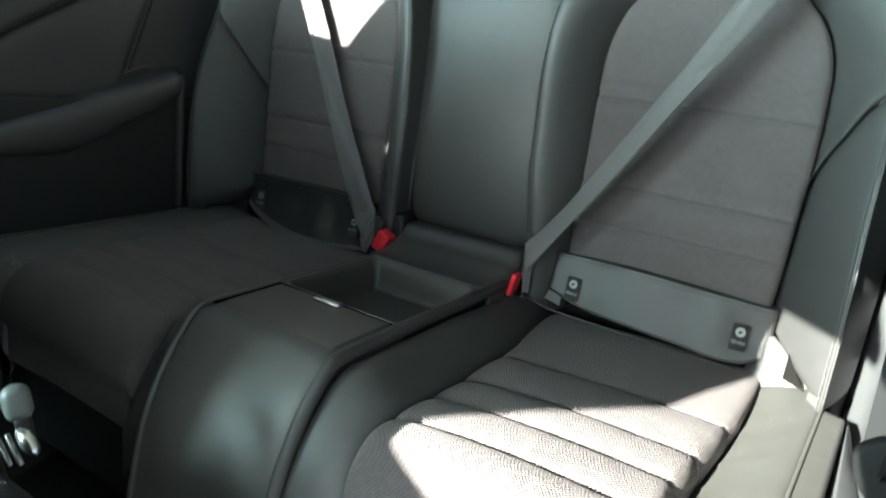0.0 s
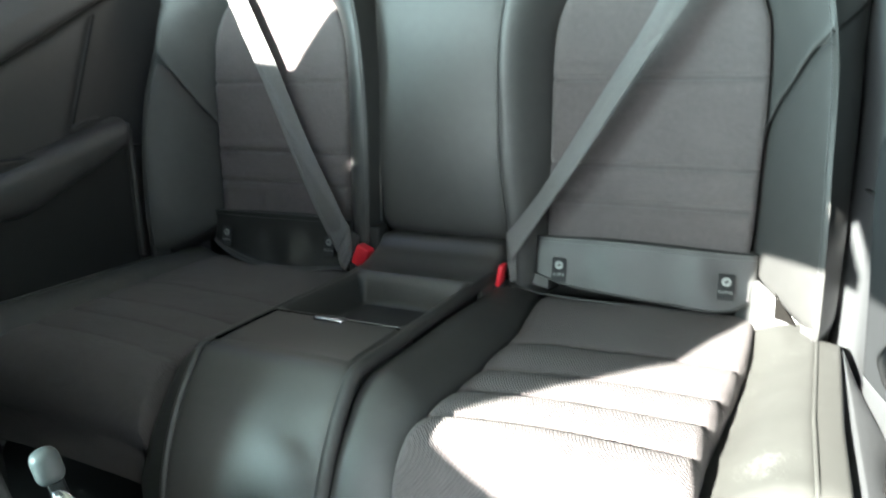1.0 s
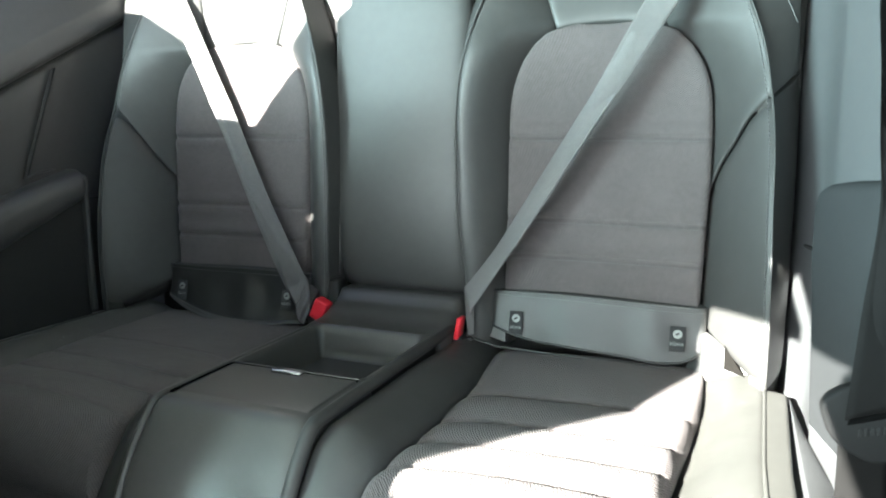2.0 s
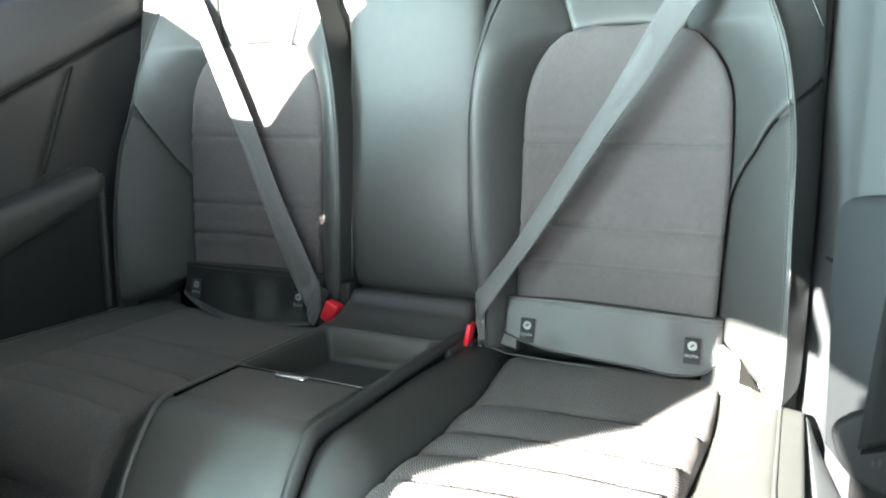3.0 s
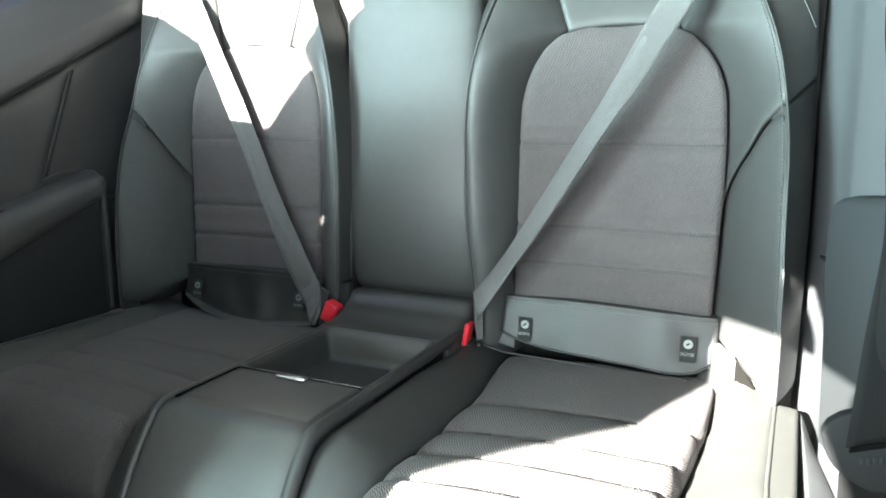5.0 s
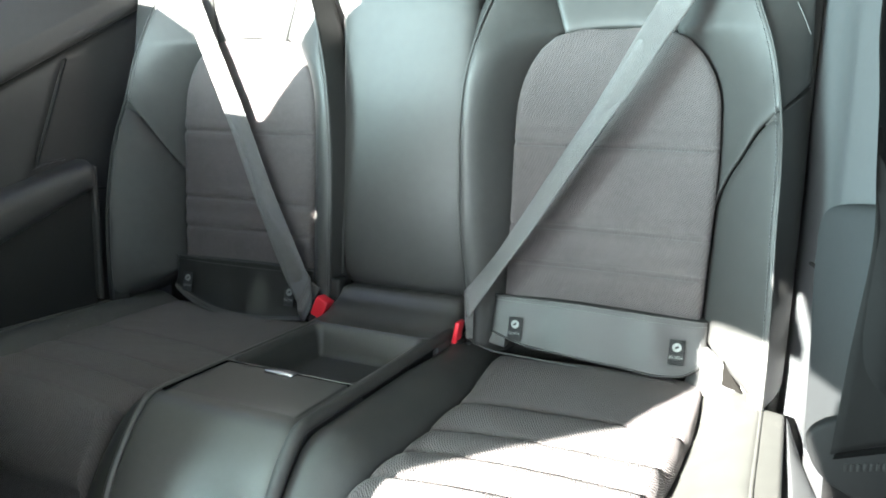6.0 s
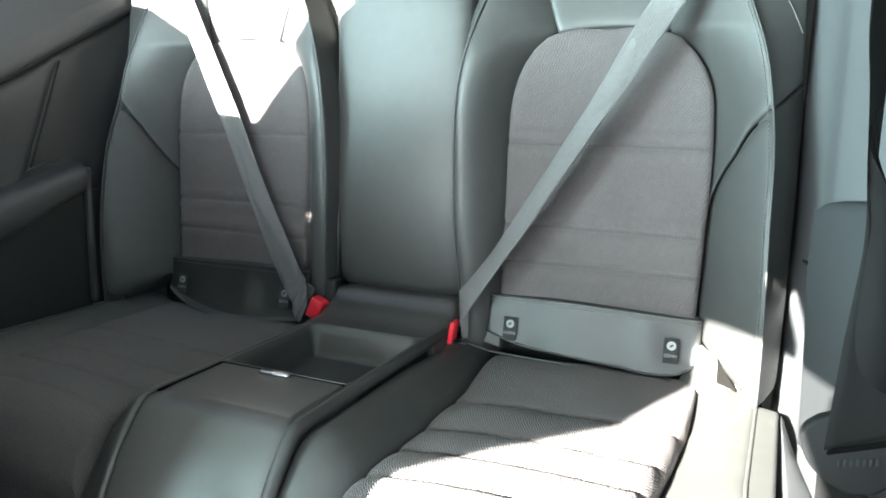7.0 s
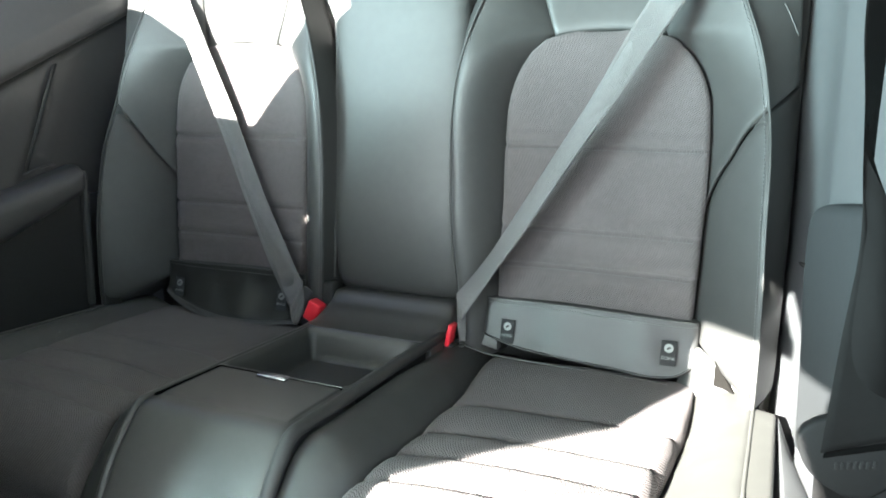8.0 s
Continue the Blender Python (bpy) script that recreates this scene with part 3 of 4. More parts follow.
    if s > 0:
        part("rear_gusset", sheet(lambda u, v: (0.542 + 0.102 * u, -0.006 - 0.035 * u + 0.018 * v - 0.012 * math.exp(-v / 0.2), 0.325 + v * (0.012 + 0.092 * min(1.0, u / 0.27) - 0.070 * u)), 16, 16, (0, 0.01, 0)), LEATHER, seat, "", s)
    part("base", block(0.14, 0.70, -0.55, 0.05, 0.02, 0.26, 0.02), DARK, seat, "", s)
    return seat


seat_cushion(1)
seat_cushion(-1)

# ---------------------------------------------------------------- rear centre console
console = thing("rear_console", "dark grey rear console with open tray and closed lid", "centre console", "", (0, -0.3, 0.0))


def console_top(u, v):
    y = -0.347 - v * 0.67
    x = -0.124 + u * 0.254
    z = 0.3803 - 0.016 * math.exp(-min(u, 1 - u) * 0.254 / 0.006)
    yy, zz = console_nose(y, z)
    return x, yy, zz


part("front_cover", sheet(console_top, 50, 150, (0, 0.02, -0.05), even=True), CONSOLE, console, "dark grey satin console front")
# raised rim round tray and lid
for s in (1, -1):
    rim = [(0.131 if s > 0 else -0.122, *console_nose(-0.005 - k * 0.0105, 0.3765)) for k in range(86)]
    part("side_rail", tube(rim, 0.0095 if s > 0 else 0.0052, 14), RAIL if s > 0 else CONSOLE, console, "rounded edge rail")
part("side_wall", block(0.112, 0.128, -0.46, 0.02, 0.12, 0.375, 0.003), DARK, console)
part("side_wall", block(-0.128, -0.112, -0.46, 0.02, 0.12, 0.375, 0.003), DARK, console)


def rear_top(u, v):
    x = -0.138 + u * 0.276
    y = 0.066 - v * 0.166
    z = 0.380 + 0.027 / (1 + math.exp(-(y + 0.034) / 0.014)) + 0.021 / (1 + math.exp(-(y - 0.004) / 0.0035)) + 0.006 * max(0.0, abs(x) - 0.105) / 0.033 * min(1.0, max(0.0, (-0.03 - y) / 0.05)) - 0.014 * math.exp(-(0.138 - abs(x)) / 0.007)
    return x, y, z


part("rear_cover", sheet(rear_top, 30, 30, (0, 0, -0.05)), CONSOLE, console, "dark plastic shelf below the middle backrest")


def tray(u, v):
    """A sunk rectangular bowl with rounded walls and a lip."""
    x, y = -0.119 + u * 0.240, -0.350 + v * 0.255
    dx = min(x + 0.114, 0.113 - x)
    dy = min(y + 0.345, -0.100 - y)
    d = min(dx, dy)
    d = d if dx > 0.02 or dy > 0.02 else min(d, 0.02 - math.hypot(0.02 - min(dx, 0.02), 0.02 - min(dy, 0.02)))
    k = 1 / (1 + math.exp(-(d - 0.009) / 0.0022))
    return x, y, 0.3795 - 0.060 * k


part("tray", sheet(tray, 64, 64, (0, 0, -0.08), even=True), CONSOLE, console, "open storage tray in dark plastic")
part("tray_mat", block(-0.092, 0.090, -0.322, -0.122, 0.3185, 0.3215, 0.001), RUBBER, console, "black rubber mat")
lid = part("lid", sheet(lambda u, v: (-0.1055 + u * 0.218, -0.3585 - v * 0.1325, 0.3822 - 0.0045 * v ** 10 - 0.0008 * math.exp(-min(u, 1 - u) * 0.218 / 0.002)), 30, 20, (0, 0, -0.008)), CONSOLE, console, "closed flat lid in dark plastic")
# nearly flush black strips imitate the shade in the lid's gap
part("lid_gap", join(block(-0.1115, 0.113, -0.3585, -0.3535, 0.372, 0.3818), block(-0.1115, -0.1062, -0.487, -0.3535, 0.372, 0.3818)), GAP_SHADE, console, "black filler standing in for a gap's shade")
part("lid_edge", block(-0.110, 0.113, -0.3535, -0.3500, 0.376, 0.3832, 0.0009), CONSOLE, console, "satin ledge behind the lid")
part("grip", block(-0.026, 0.026, -0.373, -0.3565, 0.3812, 0.3875, 0.0024), CHROME, lid, "chrome lid release")

# ---------------------------------------------------------------- anchorage flaps
def flap(s):
    ob = thing("anchorage_flap", "dark leather flap with two printed child seat tags" if s > 0 else "dark leather flap with tags, sagging open at its lower edge", "seat flap", "anchorage flaps", (s * 0.38, 0.02, 0.40))
    low = curve_of([(0.195, 0.384), (0.25, 0.368), (0.35, 0.358), (0.44, 0.353), (0.513, 0.350), (0.545, 0.357), (0.574, 0.378)]) if s > 0 else \
        curve_of([(0.195, 0.352), (0.225, 0.352), (0.32, 0.345), (0.42, 0.348), (0.50, 0.362), (0.574, 0.382)])

    def f(u, v):
        x = 0.200 + u * 0.372
        z1, z0 = 0.447 + 0.002 * math.sin(u * 5), low(x)
        z = z0 + v * (z1 - z0)
        y = flap_y(z) + (0.0018 * math.sin(x * 47 + 0.5) + 0.0007 * math.sin(x * 83 + 2.0)) * math.sin(math.pi * v) + 0.0008 * noise.noise(Vector((x * 30, z * 30, 2)))
        y += tuck(min(u, 1 - u) * 0.372, 0.003, 0.003) - ((0.018 * math.sin(math.pi * u) * (1 - v) ** 1.5 + 0.0022 * math.sin(x * 72 + 1.0) * math.sin(math.pi * min(1.0, v * 1.2))) if s < 0 else 0.003 * (1 - v))
        return x, y, z
    part("flap_cover", sheet(f, 60, 24, (0, 0.034, 0)), SHADED_FLAP, ob, "", s)
    part("piping", tube([f(u / 40, 1.0) for u in range(41)], 0.0018), LEATHER, ob, "", s)
    part("hem", tube([f(u / 40, 0.0) for u in range(41)], 0.0022), SHADED_FLAP, ob, "", s)
    if s > 0:
        a, b, c, d = (Vector(p) for p in ((0.148, 0.004, 0.366), (0.225, 0.006, 0.350), (0.166, 0.026, 0.432), (0.220, 0.030, 0.442)))
        part("web", sheet(lambda u, v: (a.lerp(b, u)).lerp(c.lerp(d, u), v) + Vector((0, 0.002 * math.sin(math.pi * u) * math.sin(math.pi * v), 0)), 14, 14, (0, 0.02, 0)), SHADED_FLAP, ob, "slack leather web beside the buckle", s)
        part("piping", tube([(0.150, -0.017, 0.365), (0.180, -0.018, 0.356), (0.213, -0.018, 0.349), (0.30, -0.018, 0.347), (0.40, -0.018, 0.346), (0.53, -0.018, 0.345)], 0.0017), LEATHER, ob, "", s)
    else:
        part("eyelet", tube([(0.236 + 0.005 * math.cos(k * math.pi / 8), f(0.1, 0.06)[1] - 0.0025, 0.354 + 0.0025 * math.sin(k * math.pi / 8)) for k in range(17)], 0.0009, 6), DARK, ob, "dark eyelet in the hem", s)
    geos = []
    for k in range(78):
        p, q = f((k + 0.25) / 78, 0.90), f((k + 0.80) / 78, 0.90)
        geos.append(tube([(p[0], p[1] - 0.0004, p[2]), (q[0], q[1] - 0.0004, q[2])], 0.0006, 5))
    part("stitching", join(*geos), THREAD, ob, "grey thread stitches", s)
    if s < 0:
        # lighter leather paints in the light on the upturned hem
        part("hem", sheet(lambda u, v: (f(u, 0.0)[0], f(u, 0.0)[1] - 0.024 * v * math.sin(math.pi * u) ** 0.5, f(u, 0.0)[2] + 0.001 - 0.003 * v), 40, 8, (0, 0, -0.0025)), SCUFFED_LIT, ob, "hem turned outwards, lightened as if lit from above", s)
    for x in (0.2465, 0.528 if s > 0 else 0.522):
        tilt = math.atan(0.10 + 1.8 * 0.054)
        base = Matrix.Translation((s * x, flap_y(0.393) - 0.0085 - (0.006 if s < 0 else 0), 0.393)) @ Matrix.Rotation(radians(90) - tilt, 4, "X")
        tag = part("tag", moved(block(-0.0125, 0.0125, -0.021, 0.021, -0.0008, 0.0008, 0.0005, 1), base), TAG, ob, "black woven tag", smooth=False)
        bm = bmesh.new()
        bmesh.ops.create_cone(bm, cap_ends=True, segments=28, radius1=0.0076, radius2=0.0072, depth=0.0012)
        part("symbol", moved(plain(bm), base @ Matrix.Translation((0, 0.0085, 0.0014))), PRINT, tag, "round white printed symbol", smooth=False)
        part("symbol_mark", moved(block(-0.0034, 0.0034, -0.0016, 0.0016, -0.0003, 0.0003, 0.0002, 1), base @ Matrix.Translation((0, 0.0085, 0.0022)) @ Matrix.Rotation(0.6, 4, "Z")), TAG, tag, "dark mark", smooth=False)
        lettering("lettering", "ISOFIX", 0.0076, base @ Matrix.Translation((0, -0.0085, 0.0011)), PRINT, tag, "white printed lettering")


def flap_y(z):
    h = 0.447 - z
    return 0.013 - 0.10 * h - 0.9 * h * h


flap(1)
flap(-1)

# ---------------------------------------------------------------- rear belts and buckles
def strap(left, right, n=70, sag=0.0006):
    """A belt between its two edges, with thickness and a slightly hollow face."""
    def smooth(points):
        return [curve_of([(i / (len(points) - 1), p[k]) for i, p in enumerate(points)]) for k in range(3)]
    a, c = smooth(left), smooth(right)

    def f(u, v):
        p = [fa(v) + u * (fc(v) - fa(v)) for fa, fc in zip(a, c)]
        p[1] += sag * math.sin(math.pi * u) + 0.0008 * math.sin(v * 17 + 2 * u)
        return p
    return sheet(f, 8, n, (0, 0.0018, 0), even=True)


def rear_belt(s):
    belt = thing("seat_belt", "dark grey woven belt drawn across the backrest into its buckle" if s > 0 else "dark grey woven belt across the backrest, looped at its foot", "seat belt", "rear seat belts", (s * 0.3, 0.0, 0.45))
    if s > 0:
        left = [(0.525, 0.03, 1.075), (0.4615, -0.030, 0.951), (0.424, -0.033, 0.8835), (0.385, -0.028, 0.8125), (0.337, -0.024, 0.735), (0.237, -0.026, 0.570), (0.198, -0.030, 0.511), (0.158, -0.034, 0.459)]
        right = [(0.590, 0.03, 1.075), (0.512, -0.022, 0.946), (0.470, -0.0255, 0.88), (0.427, -0.029, 0.812), (0.382, -0.043, 0.7415), (0.2815, -0.052, 0.5785), (0.2402, -0.055, 0.516), (0.168, -0.040, 0.409)]
        part("webbing", strap(left, right), WEBBING, belt, "woven dark grey webbing")
        part("fold", strap([(0.1575, -0.034, 0.460), (0.160, -0.034, 0.415), (0.165, -0.034, 0.370)], [(0.170, -0.022, 0.440), (0.173, -0.026, 0.401), (0.174, -0.028, 0.370)], 20), WEBBING, belt, "folded end of the webbing")
        part("tongue", block(0.160, 0.170, -0.030, -0.018, 0.330, 0.362, 0.003), RUBBER, belt, "black tongue")
    else:
        left = [(-0.600, 0.036, 1.09), (-0.500, 0.019, 0.923), (-0.414, 0.006, 0.760), (-0.337, -0.008, 0.608), (-0.258, -0.022, 0.457), (-0.213, -0.028, 0.388)]
        right = [(-0.540, 0.036, 1.09), (-0.453, 0.030, 0.914), (-0.369, 0.022, 0.747), (-0.293, 0.008, 0.600), (-0.214, -0.012, 0.475), (-0.184, -0.024, 0.442)]
        part("webbing", strap(left, right), WEBBING, belt, "woven dark grey webbing")
        part("loop", strap([(-0.2135, -0.0285, 0.389), (-0.206, -0.033, 0.364), (-0.194, -0.032, 0.352)], [(-0.1835, -0.0245, 0.443), (-0.179, -0.028, 0.414), (-0.178, -0.029, 0.382)], 24), WEBBING, belt, "turned-back fold of the webbing")
        part("tongue", moved(block(-0.012, 0.012, -0.003, 0.003, -0.030, 0.030, 0.0028), Matrix.Translation((-0.186, -0.018, 0.402)) @ Matrix.Rotation(0.5, 4, "Y")), RUBBER, belt, "black tongue")
    return belt


rear_belt(1)
rear_belt(-1)
for s in (1, -1):
    buckle = thing("belt_buckle", "black belt buckle with a red release button beside the console", "belt buckle", "belt buckles", (s * 0.147, -0.03, 0.33))
    if s > 0:
        part("housing", block(0.130, 0.156, -0.045, -0.005, 0.30, 0.366, 0.005), DARK, buckle)
        part("release_button", moved(block(-0.0046, 0.0046, -0.014, 0.014, -0.022, 0.020, 0.003), Matrix.Translation((0.149, -0.036, 0.383)) @ Matrix.Rotation(0.18, 4, "Y")), RED, buckle, "red release button")
    else:
        part("housing", block(-0.185, -0.150, -0.03, 0.015, 0.30, 0.368, 0.005), DARK, buckle)
        part("stalk_cover", block(-0.178, -0.128, -0.002, 0.035, 0.34, 0.442, 0.006), DARK, buckle, "dark stalk cover")
        part("release_button", moved(block(-0.015, 0.015, -0.014, 0.014, -0.021, 0.021, 0.004), Matrix.Translation((-0.152, -0.028, 0.387)) @ Matrix.Rotation(0.42, 4, "Y")), RED, buckle, "red release button")

# ---------------------------------------------------------------- side panels and armrests
def belt_line(y, s):
    """Height of the groove under the window sill."""
    return 0.815 + 0.546 * (y + 0.272) if s < 0 else 1.03 + 0.36 * (y + 0.09)


def side_panel(s):
    xw = 0.70 if s < 0 else 0.722
    # the right panel's brighter light is painted in with the lightened trim
    mat = TRIM if s < 0 else LIT_TRIM
    ob = thing("side_trim_panel", "dark grey moulded side trim panel with grooves" if s < 0 else "moulded side trim panel beside the sunlit seat, lightened as if lit", "trim panel", "side trim panels", (s * xw, -0.3, 0.1))
    far = -0.95 if s < 0 else -0.56
    back = 0.16 if s < 0 else 0.45

    def low(u, v):
        y = back + u * (far - back)
        top = belt_line(y, s) - 0.003
        z = 0.05 + v * (top - 0.05)
        x = xw + 0.012 * math.exp(-(top - z) / 0.012) + 0.006 * math.sin(3 * z)
        if s < 0:
            seam = -0.231 + (z - 0.647) * 0.3814
            x += 0.010 / (1 + math.exp(-(y - seam - 0.006) / 0.003)) + 0.006 / (1 + math.exp(-(y - seam - 0.075) / 0.012))
        else:
            x += -0.037 / (1 + math.exp(-(y - 0.015) / 0.022)) - 0.004 / (1 + math.exp(max(-60.0, min(60.0, (z - 0.56) / 0.002)))) + 0.22 * max(0.0, -0.124 - y)
        return x, y, z
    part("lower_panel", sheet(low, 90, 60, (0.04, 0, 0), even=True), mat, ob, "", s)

    def high(u, v):
        y = back + u * (far - back)
        base = belt_line(y, s) + 0.003
        z = base + v * 0.20
        k = v * 0.20
        x = xw - 0.018 + (0.22 * max(0.0, -0.124 - y) - 0.018 / (1 + math.exp(-(y - 0.015) / 0.022)) if s > 0 else 0.0) + 0.010 * math.exp(-k / 0.006) + (0.25 * max(0.0, k - 0.055) if k < 0.15 else 0.024 + 1.2 * (k - 0.15))
        return x, y, z
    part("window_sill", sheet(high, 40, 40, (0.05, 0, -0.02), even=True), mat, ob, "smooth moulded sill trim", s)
    ys = [back - 0.02 + (far + 0.02 - back) * i / 30 for i in range(31)]
    # dark tube imitates the shade in the groove
    part("groove", tube([(xw + 0.002 + (0.22 * max(0.0, -0.124 - y) if s > 0 else 0.0), y, belt_line(y, s)) for y in ys], 0.005), DARK, ob, "black filler standing in for a gap's shade", s)
    if s < 0:
        part("seam_cord", tube([(xw - 0.002, -0.231 + (z - 0.647) * 0.3814, z) for z in (0.645, 0.70, 0.76, 0.82, 0.865)], 0.0013), TRIM, ob, "thin raised edge", s)
        part("seam_cord", tube([(xw - 0.001, -0.231, 0.647), (xw + 0.001, -0.196, 0.658), (xw + 0.002, -0.158, 0.664)], 0.0024), TRIM, ob, "thin raised edge", s)
        part("seam_gap", tube([(xw + 0.002, -0.222 + (z - 0.647) * 0.3814, z) for z in (0.650, 0.70, 0.76, 0.82, 0.868)], 0.0022), DARK, ob, "", s)
    else:
        part("seam_gap", tube([(xw - 0.021, 0.14, 0.556), (xw - 0.020, 0.08, 0.558), (xw - 0.004, -0.05, 0.563)], 0.003), DARK, ob, "", s)
    return ob


side_panel(-1)
side_panel(1)

arm = thing("side_armrest", "padded dark grey armrest roll along the side panel", "armrest", "side armrests", (-0.69, -0.3, 0.5))


def left_roll(u, v):
    y = -0.116 - v * 0.66
    top, bottom = 0.661 + 0.275 * (y + 0.118), 0.598 + 0.44 * max(y + 0.118, -0.25)
    a = u * math.pi
    mid_z, r = (top + bottom) / 2, (top - bottom) / 2
    end = 1 - 0.35 * math.exp((y + 0.116) / 0.006)
    return 0.652 + 0.062 - 0.062 * math.sin(a) ** 0.55 * end, y, mid_z + r * math.copysign(abs(math.cos(a)) ** 0.8, math.cos(a))


part("pad", sheet(left_roll, 28, 50, (0.02, 0, 0)), TRIM, arm, "padded dark grey roll", -1)
part("end_cap", block(0.660, 0.730, -0.126, -0.113, 0.36, 0.650, 0.005), RAIL, arm, "", -1)
part("pocket", block(0.672, 0.735, -0.80, -0.118, 0.10, 0.60, 0.006), DARK, arm, "black recessed lower panel", -1)
part("notch", block(0.668, 0.700, -0.112, -0.085, 0.598, 0.602, 0.001), DARK, arm, "", -1)

arm = thing("side_armrest", "tall padded blue-grey armrest panel beside the seat", "armrest", "side armrests", (0.72, -0.3, 0.5))


PAD_REAR = curve_of([(0.10, -0.20), (0.4425, -0.144), (0.481, -0.138), (0.556, -0.1215), (0.611, -0.1175), (0.643, -0.1215), (0.660, -0.140), (0.6714, -0.1746), (0.677, -0.2246)])


def flare(y):
    """The right side panel widens towards the door."""
    return 0.22 * max(0.0, -0.124 - y)


def right_pad(u, v):
    """A tall pad with a rounded upper corner; its rims roll back to the panel."""
    z = 0.10 + v * 0.577
    y = PAD_REAR(z) - u * (0.60 + PAD_REAR(z))
    z += max(0.0, -0.0765 * (y + 0.2246)) * v
    d, e, r = PAD_REAR(z) - y, 0.677 - 0.0765 * (y + 0.2246) - z, 0.016
    k, q = max(0.0, 1 - d / r), max(0.0, 1 - e / r)
    return 0.704 + flare(y) + r * (1 - math.sqrt(max(0.0, 1 - min(1.0, k * k + q * q)))), y, z


part("pad", sheet(lambda u, v: right_pad(u, 0.42 + 0.58 * v), 60, 60, (0.03, 0, 0)), PAD, arm, "blue-grey padded panel", 1)
# lightened trim below the pad stands in for the sun there
part("lower_panel", sheet(lambda u, v: right_pad(u, 0.416 * v), 40, 20, (0.03, 0, 0)), LIT_TRIM, arm, "lower panel, lightened as if sunlit", 1)

# added filler that keeps the gap beside the seat dark
seal = thing("gap_filler", "black filler strip for the dark gap between seat and side panel", "rubber seal", "", (0.692, 0.08, 0.3))
part("strip", block(0.672, 0.690, 0.06, 0.10, 0.10, 1.05, 0.004), RUBBER, seal)

# worn foam at the foot of the right side bolster
foam = thing("foam_patch", "small worn dark foam patch between cushion and bolster", "foam patch", "", (0.60, -0.05, 0.355))
part("foam", sheet(lambda u, v: (0.602 + 0.032 * u * (1 - v), -0.035 - 0.004 * (1 - v) - 0.003 * abs(noise.noise(Vector((u * 6, v * 9, 0)))), 0.400 * v + (1 - v) * (0.362 - 0.010 * u)), 14, 20, (0, 0.012, 0)), FOAM, foam)

# ---------------------------------------------------------------- front belt
fb = thing("front_seat_belt", "front seat belt hanging beside the side panel, slightly twisted, darkened as if shaded", "seat belt", "", (0.73, -0.46, 0.40))
BELT_A = [(0.705, -0.50, 0.894), (0.706, -0.50, 0.8425), (0.7135, -0.486, 0.79), (0.7197, -0.475, 0.7313), (0.7246, -0.475, 0.6618), (0.7188, -0.472, 0.566), (0.7140, -0.4665, 0.4600)]
BELT_B = [(0.723, -0.49, 0.895), (0.728, -0.465, 0.845), (0.7315, -0.44, 0.79), (0.7345, -0.428, 0.7313), (0.7660, -0.450, 0.660), (0.7820, -0.462, 0.574), (0.7850, -0.4665, 0.491)]
part("webbing", strap(BELT_A, BELT_B, 90), SHADED_WEBBING, fb, "twisted webbing, darkened as if shaded")


def prism(outline, y0, y1, bevel):
    bm = bmesh.new()
    front = bm.faces.new([bm.verts.new((x, y0, z)) for x, z in outline])
    ext = bmesh.ops.extrude_face_region(bm, geom=[front])
    for v in ext["geom"]:
        if isinstance(v, bmesh.types.BMVert):
            v.co.y = y1
    bmesh.ops.recalc_face_normals(bm, faces=bm.faces)
    bmesh.ops.bevel(bm, geom=list(bm.edges), offset=bevel, segments=3, profile=0.5, affect="EDGES")
    return plain(bm)


OUT = [(0.692, 0.468), (0.697, 0.4795), (0.708, 0.489), (0.7285, 0.4985), (0.760, 0.514), (0.787, 0.520), (0.796, 0.497), (0.792, 0.450), (0.760, 0.4195), (0.738, 0.4165), (0.7165, 0.4265), (0.706, 0.436), (0.699, 0.446)]
tongue = part("tongue", prism(OUT, -0.462, -0.444, 0.0045), SHADED_PLASTIC, fb, "black plastic belt tongue, darkened as if shaded")
part("slot", prism([(0.717, 0.4535), (0.718, 0.460), (0.786, 0.487), (0.787, 0.480)], -0.4635, -0.460, 0.001), GAP_SHADE, tongue)
for k in range(7):
    x = 0.727 + k * 0.0052
    z = 0.4435 + 0.25 * (x - 0.727)
    part("print_bar", prism([(x, z), (x, z + 0.0075), (x + 0.0026, z + 0.008), (x + 0.0026, z + 0.0005)], -0.4632, -0.4615, 0.0003), MARK, tongue, "embossed mark")
part("strap_end", strap([(0.712, -0.448, 0.45), (0.714, -0.446, 0.36), (0.718, -0.43, 0.15)], [(0.757, -0.446, 0.45), (0.759, -0.444, 0.36), (0.763, -0.43, 0.15)], 30), SHADED_WEBBING, fb, "lap part of the webbing")

# ---------------------------------------------------------------- front of the cabin
front = thing("car_seat", "dark grey leather front seat seen from behind", "car seat", "", (-0.38, -0.85, 0.0))


FRONT_LEAN = curve_of([(0.0, -0.85), (0.33, -0.842), (0.53, -0.823), (0.66, -0.785), (0.80, -0.748), (1.0, -0.74)])


def front_back(u, v):
    z = 0.20 + v * 0.76
    half = 0.285 - 0.05 * max(0, v - 0.7) ** 1.5
    a = u * 2 * math.pi
    c, q = math.cos(a), math.sin(a)
    squash = 1 - 0.85 * max(0.0, (v - 0.86) / 0.14) ** 3
    lean = FRONT_LEAN(v)
    return -0.415 + half * math.copysign(abs(c) ** 0.5, c) * (0.4 + 0.6 * squash), lean + 0.085 * math.copysign(abs(q) ** 0.6, q) * squash, z


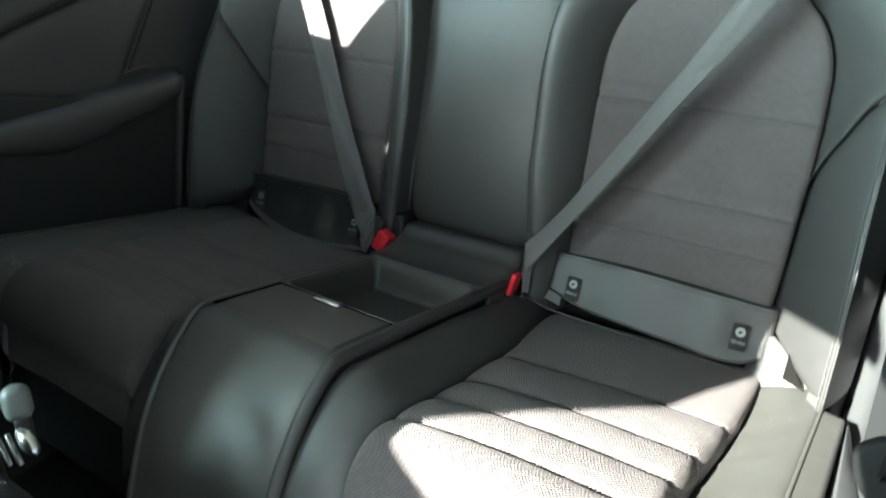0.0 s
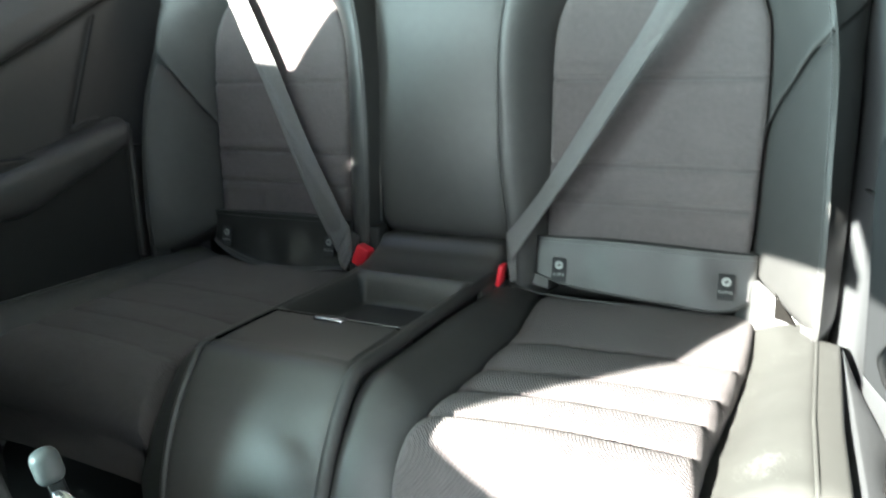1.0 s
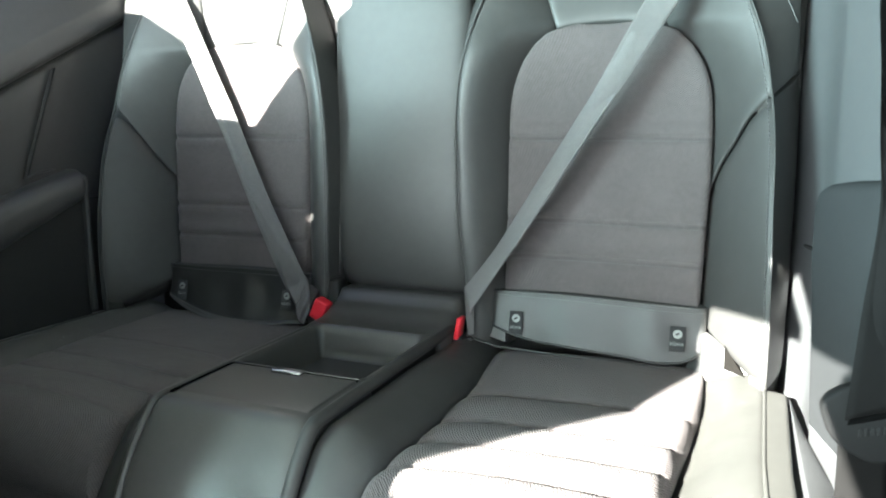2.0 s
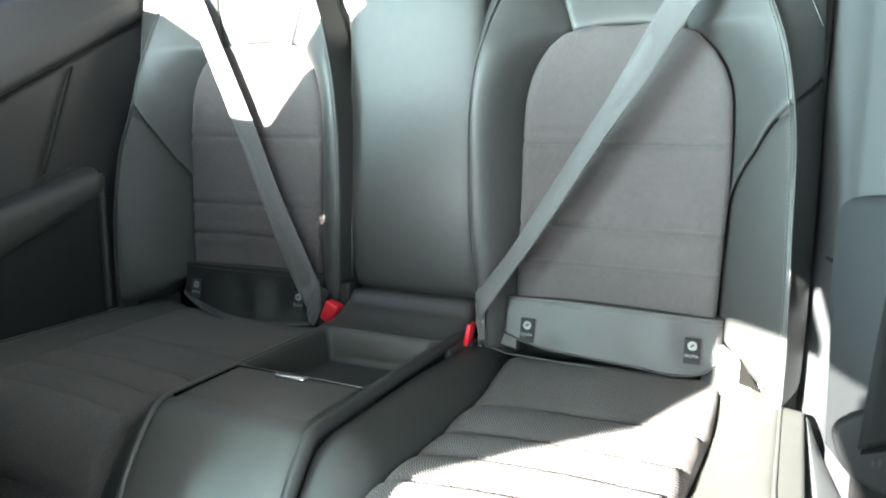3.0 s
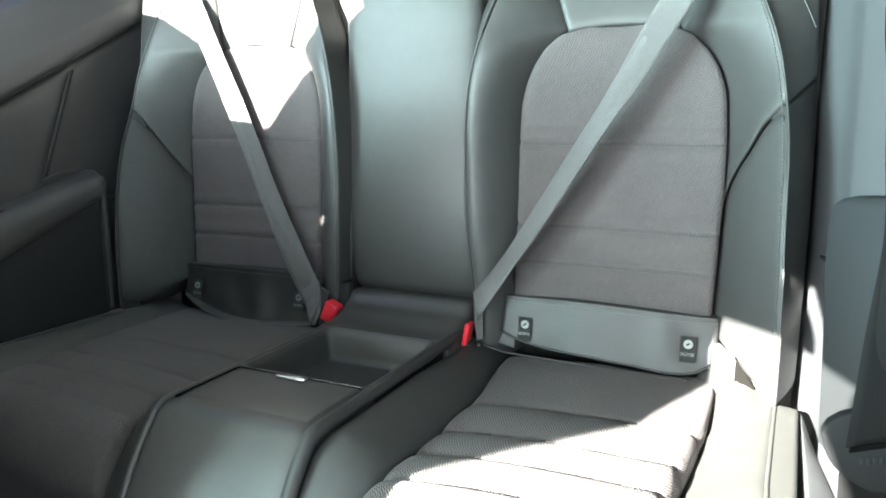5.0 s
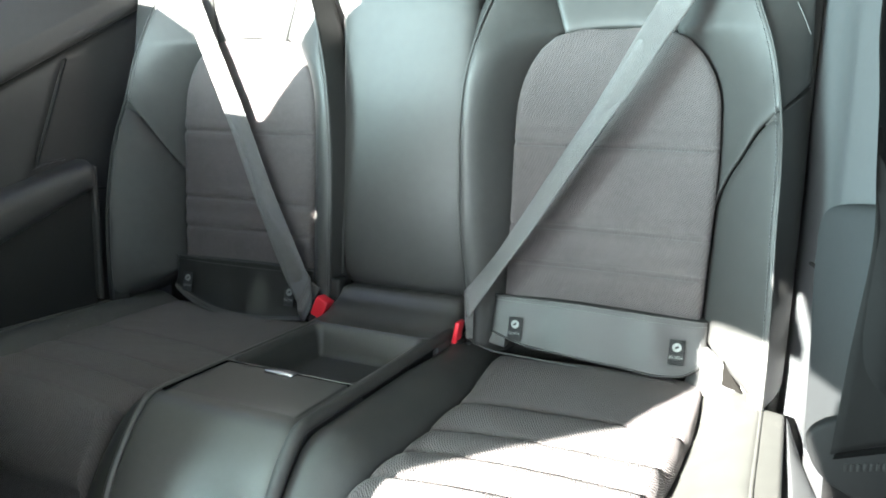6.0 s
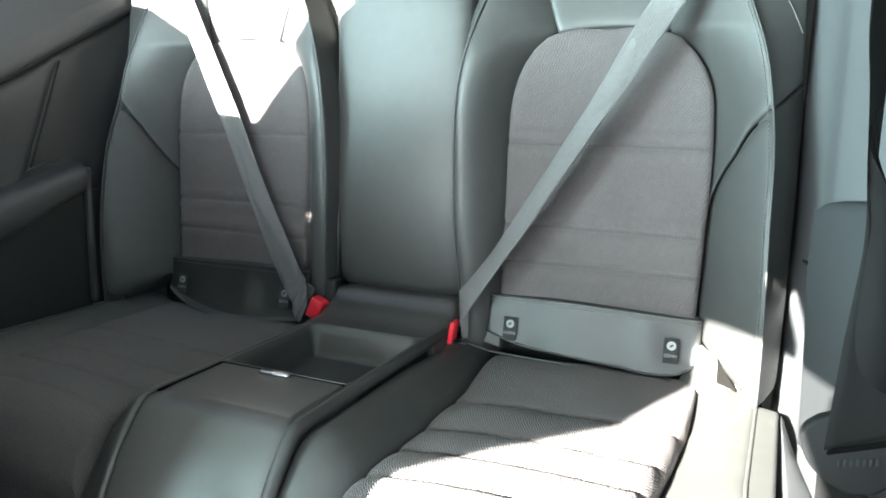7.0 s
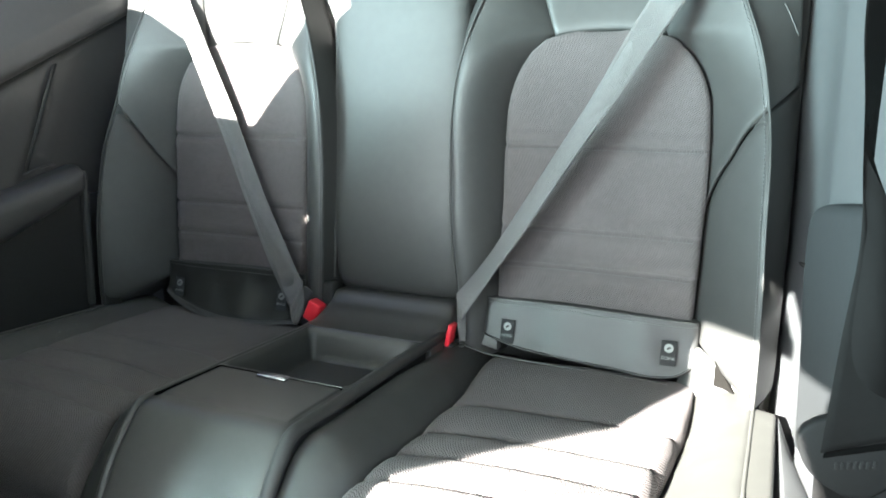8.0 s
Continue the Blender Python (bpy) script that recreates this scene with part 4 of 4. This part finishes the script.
part("backrest", sheet(front_back, 48, 40, None, even=True), LEATHER, front, "smooth dark leather back", pitched=False)
part("seat", block(-0.625, -0.135, -1.38, -0.80, 0.14, 0.36, 0.05), LEATHER, front, "padded seat", pitched=False)

fc = thing("front_console", "black front centre console with rounded rear end", "centre console", "", (-0.02, -1.0, 0.0))
part("body", block(-0.12, 0.145, -1.6, -0.815, 0.0, 0.535, 0.045, 4), DARK, fc, "", pitched=False)
# unseen block, sized to shade the rear console and lower middle backrest
part("light_block", block(-0.115, 0.12, -1.42, -0.875, 0.53, 0.83, 0.03, 4), LEATHER, fc, "unseen block that keeps light off the rear console", pitched=False)
LEV = PITCH @ Vector((-0.045, -0.788, 0.355))
lever = thing("seat_lever", "small grey plastic lever with chrome surround", "lever", "", (-0.045, -0.788, 0.32))
lm = Matrix.Translation(LEV) @ Matrix.Rotation(0.95, 4, "Z") @ Matrix.Rotation(-0.35, 4, "X") @ Matrix.Scale(0.86, 4)
part("knob", moved(block(-0.0165, 0.0165, -0.0155, 0.0155, -0.025, 0.022, 0.0145, 6), Matrix.Translation((-0.010, -0.003, 0.006)) @ lm), GREY_PLASTIC, lever, "pale grey plastic knob", pitched=False)
part("knob_neck", moved(block(-0.016, 0.002, -0.008, 0.008, -0.045, -0.012, 0.003), lm), DARK, lever, "", pitched=False)
bm = bmesh.new()
bmesh.ops.create_cone(bm, cap_ends=True, segments=28, radius1=0.016, radius2=0.014, depth=0.006)
part("chrome_button", moved(plain(bm), Matrix.Translation((-0.015, -0.804, 0.334)) @ Matrix.Rotation(0.55, 4, "Y") @ Matrix.Rotation(0.9, 4, "X") @ Matrix.Rotation(0.05, 4, "Z") @ Matrix.Diagonal((1.2, 0.55, 1.0, 1.0))), CHROME, lever, "oval chrome button")
for x, z in ((-0.050, 0.307), (-0.073, 0.296)):
    part("chrome_bar", moved(block(-0.019, 0.019, -0.003, 0.003, -0.0026, 0.0026, 0.0016), Matrix.Translation((x, -0.80, z)) @ Matrix.Rotation(0.75, 4, "Y")), CHROME, lever, "chrome trim bar")
# added out of view to block the door window lamp from the left bolster
pillar = part("pillar", block(-0.80, -0.675, -0.66, -0.50, -0.06, 1.20, 0.01), TRIM, pitched=False)
tagged(pillar, "unseen door pillar added to shade the left rear seat", kind="structure")
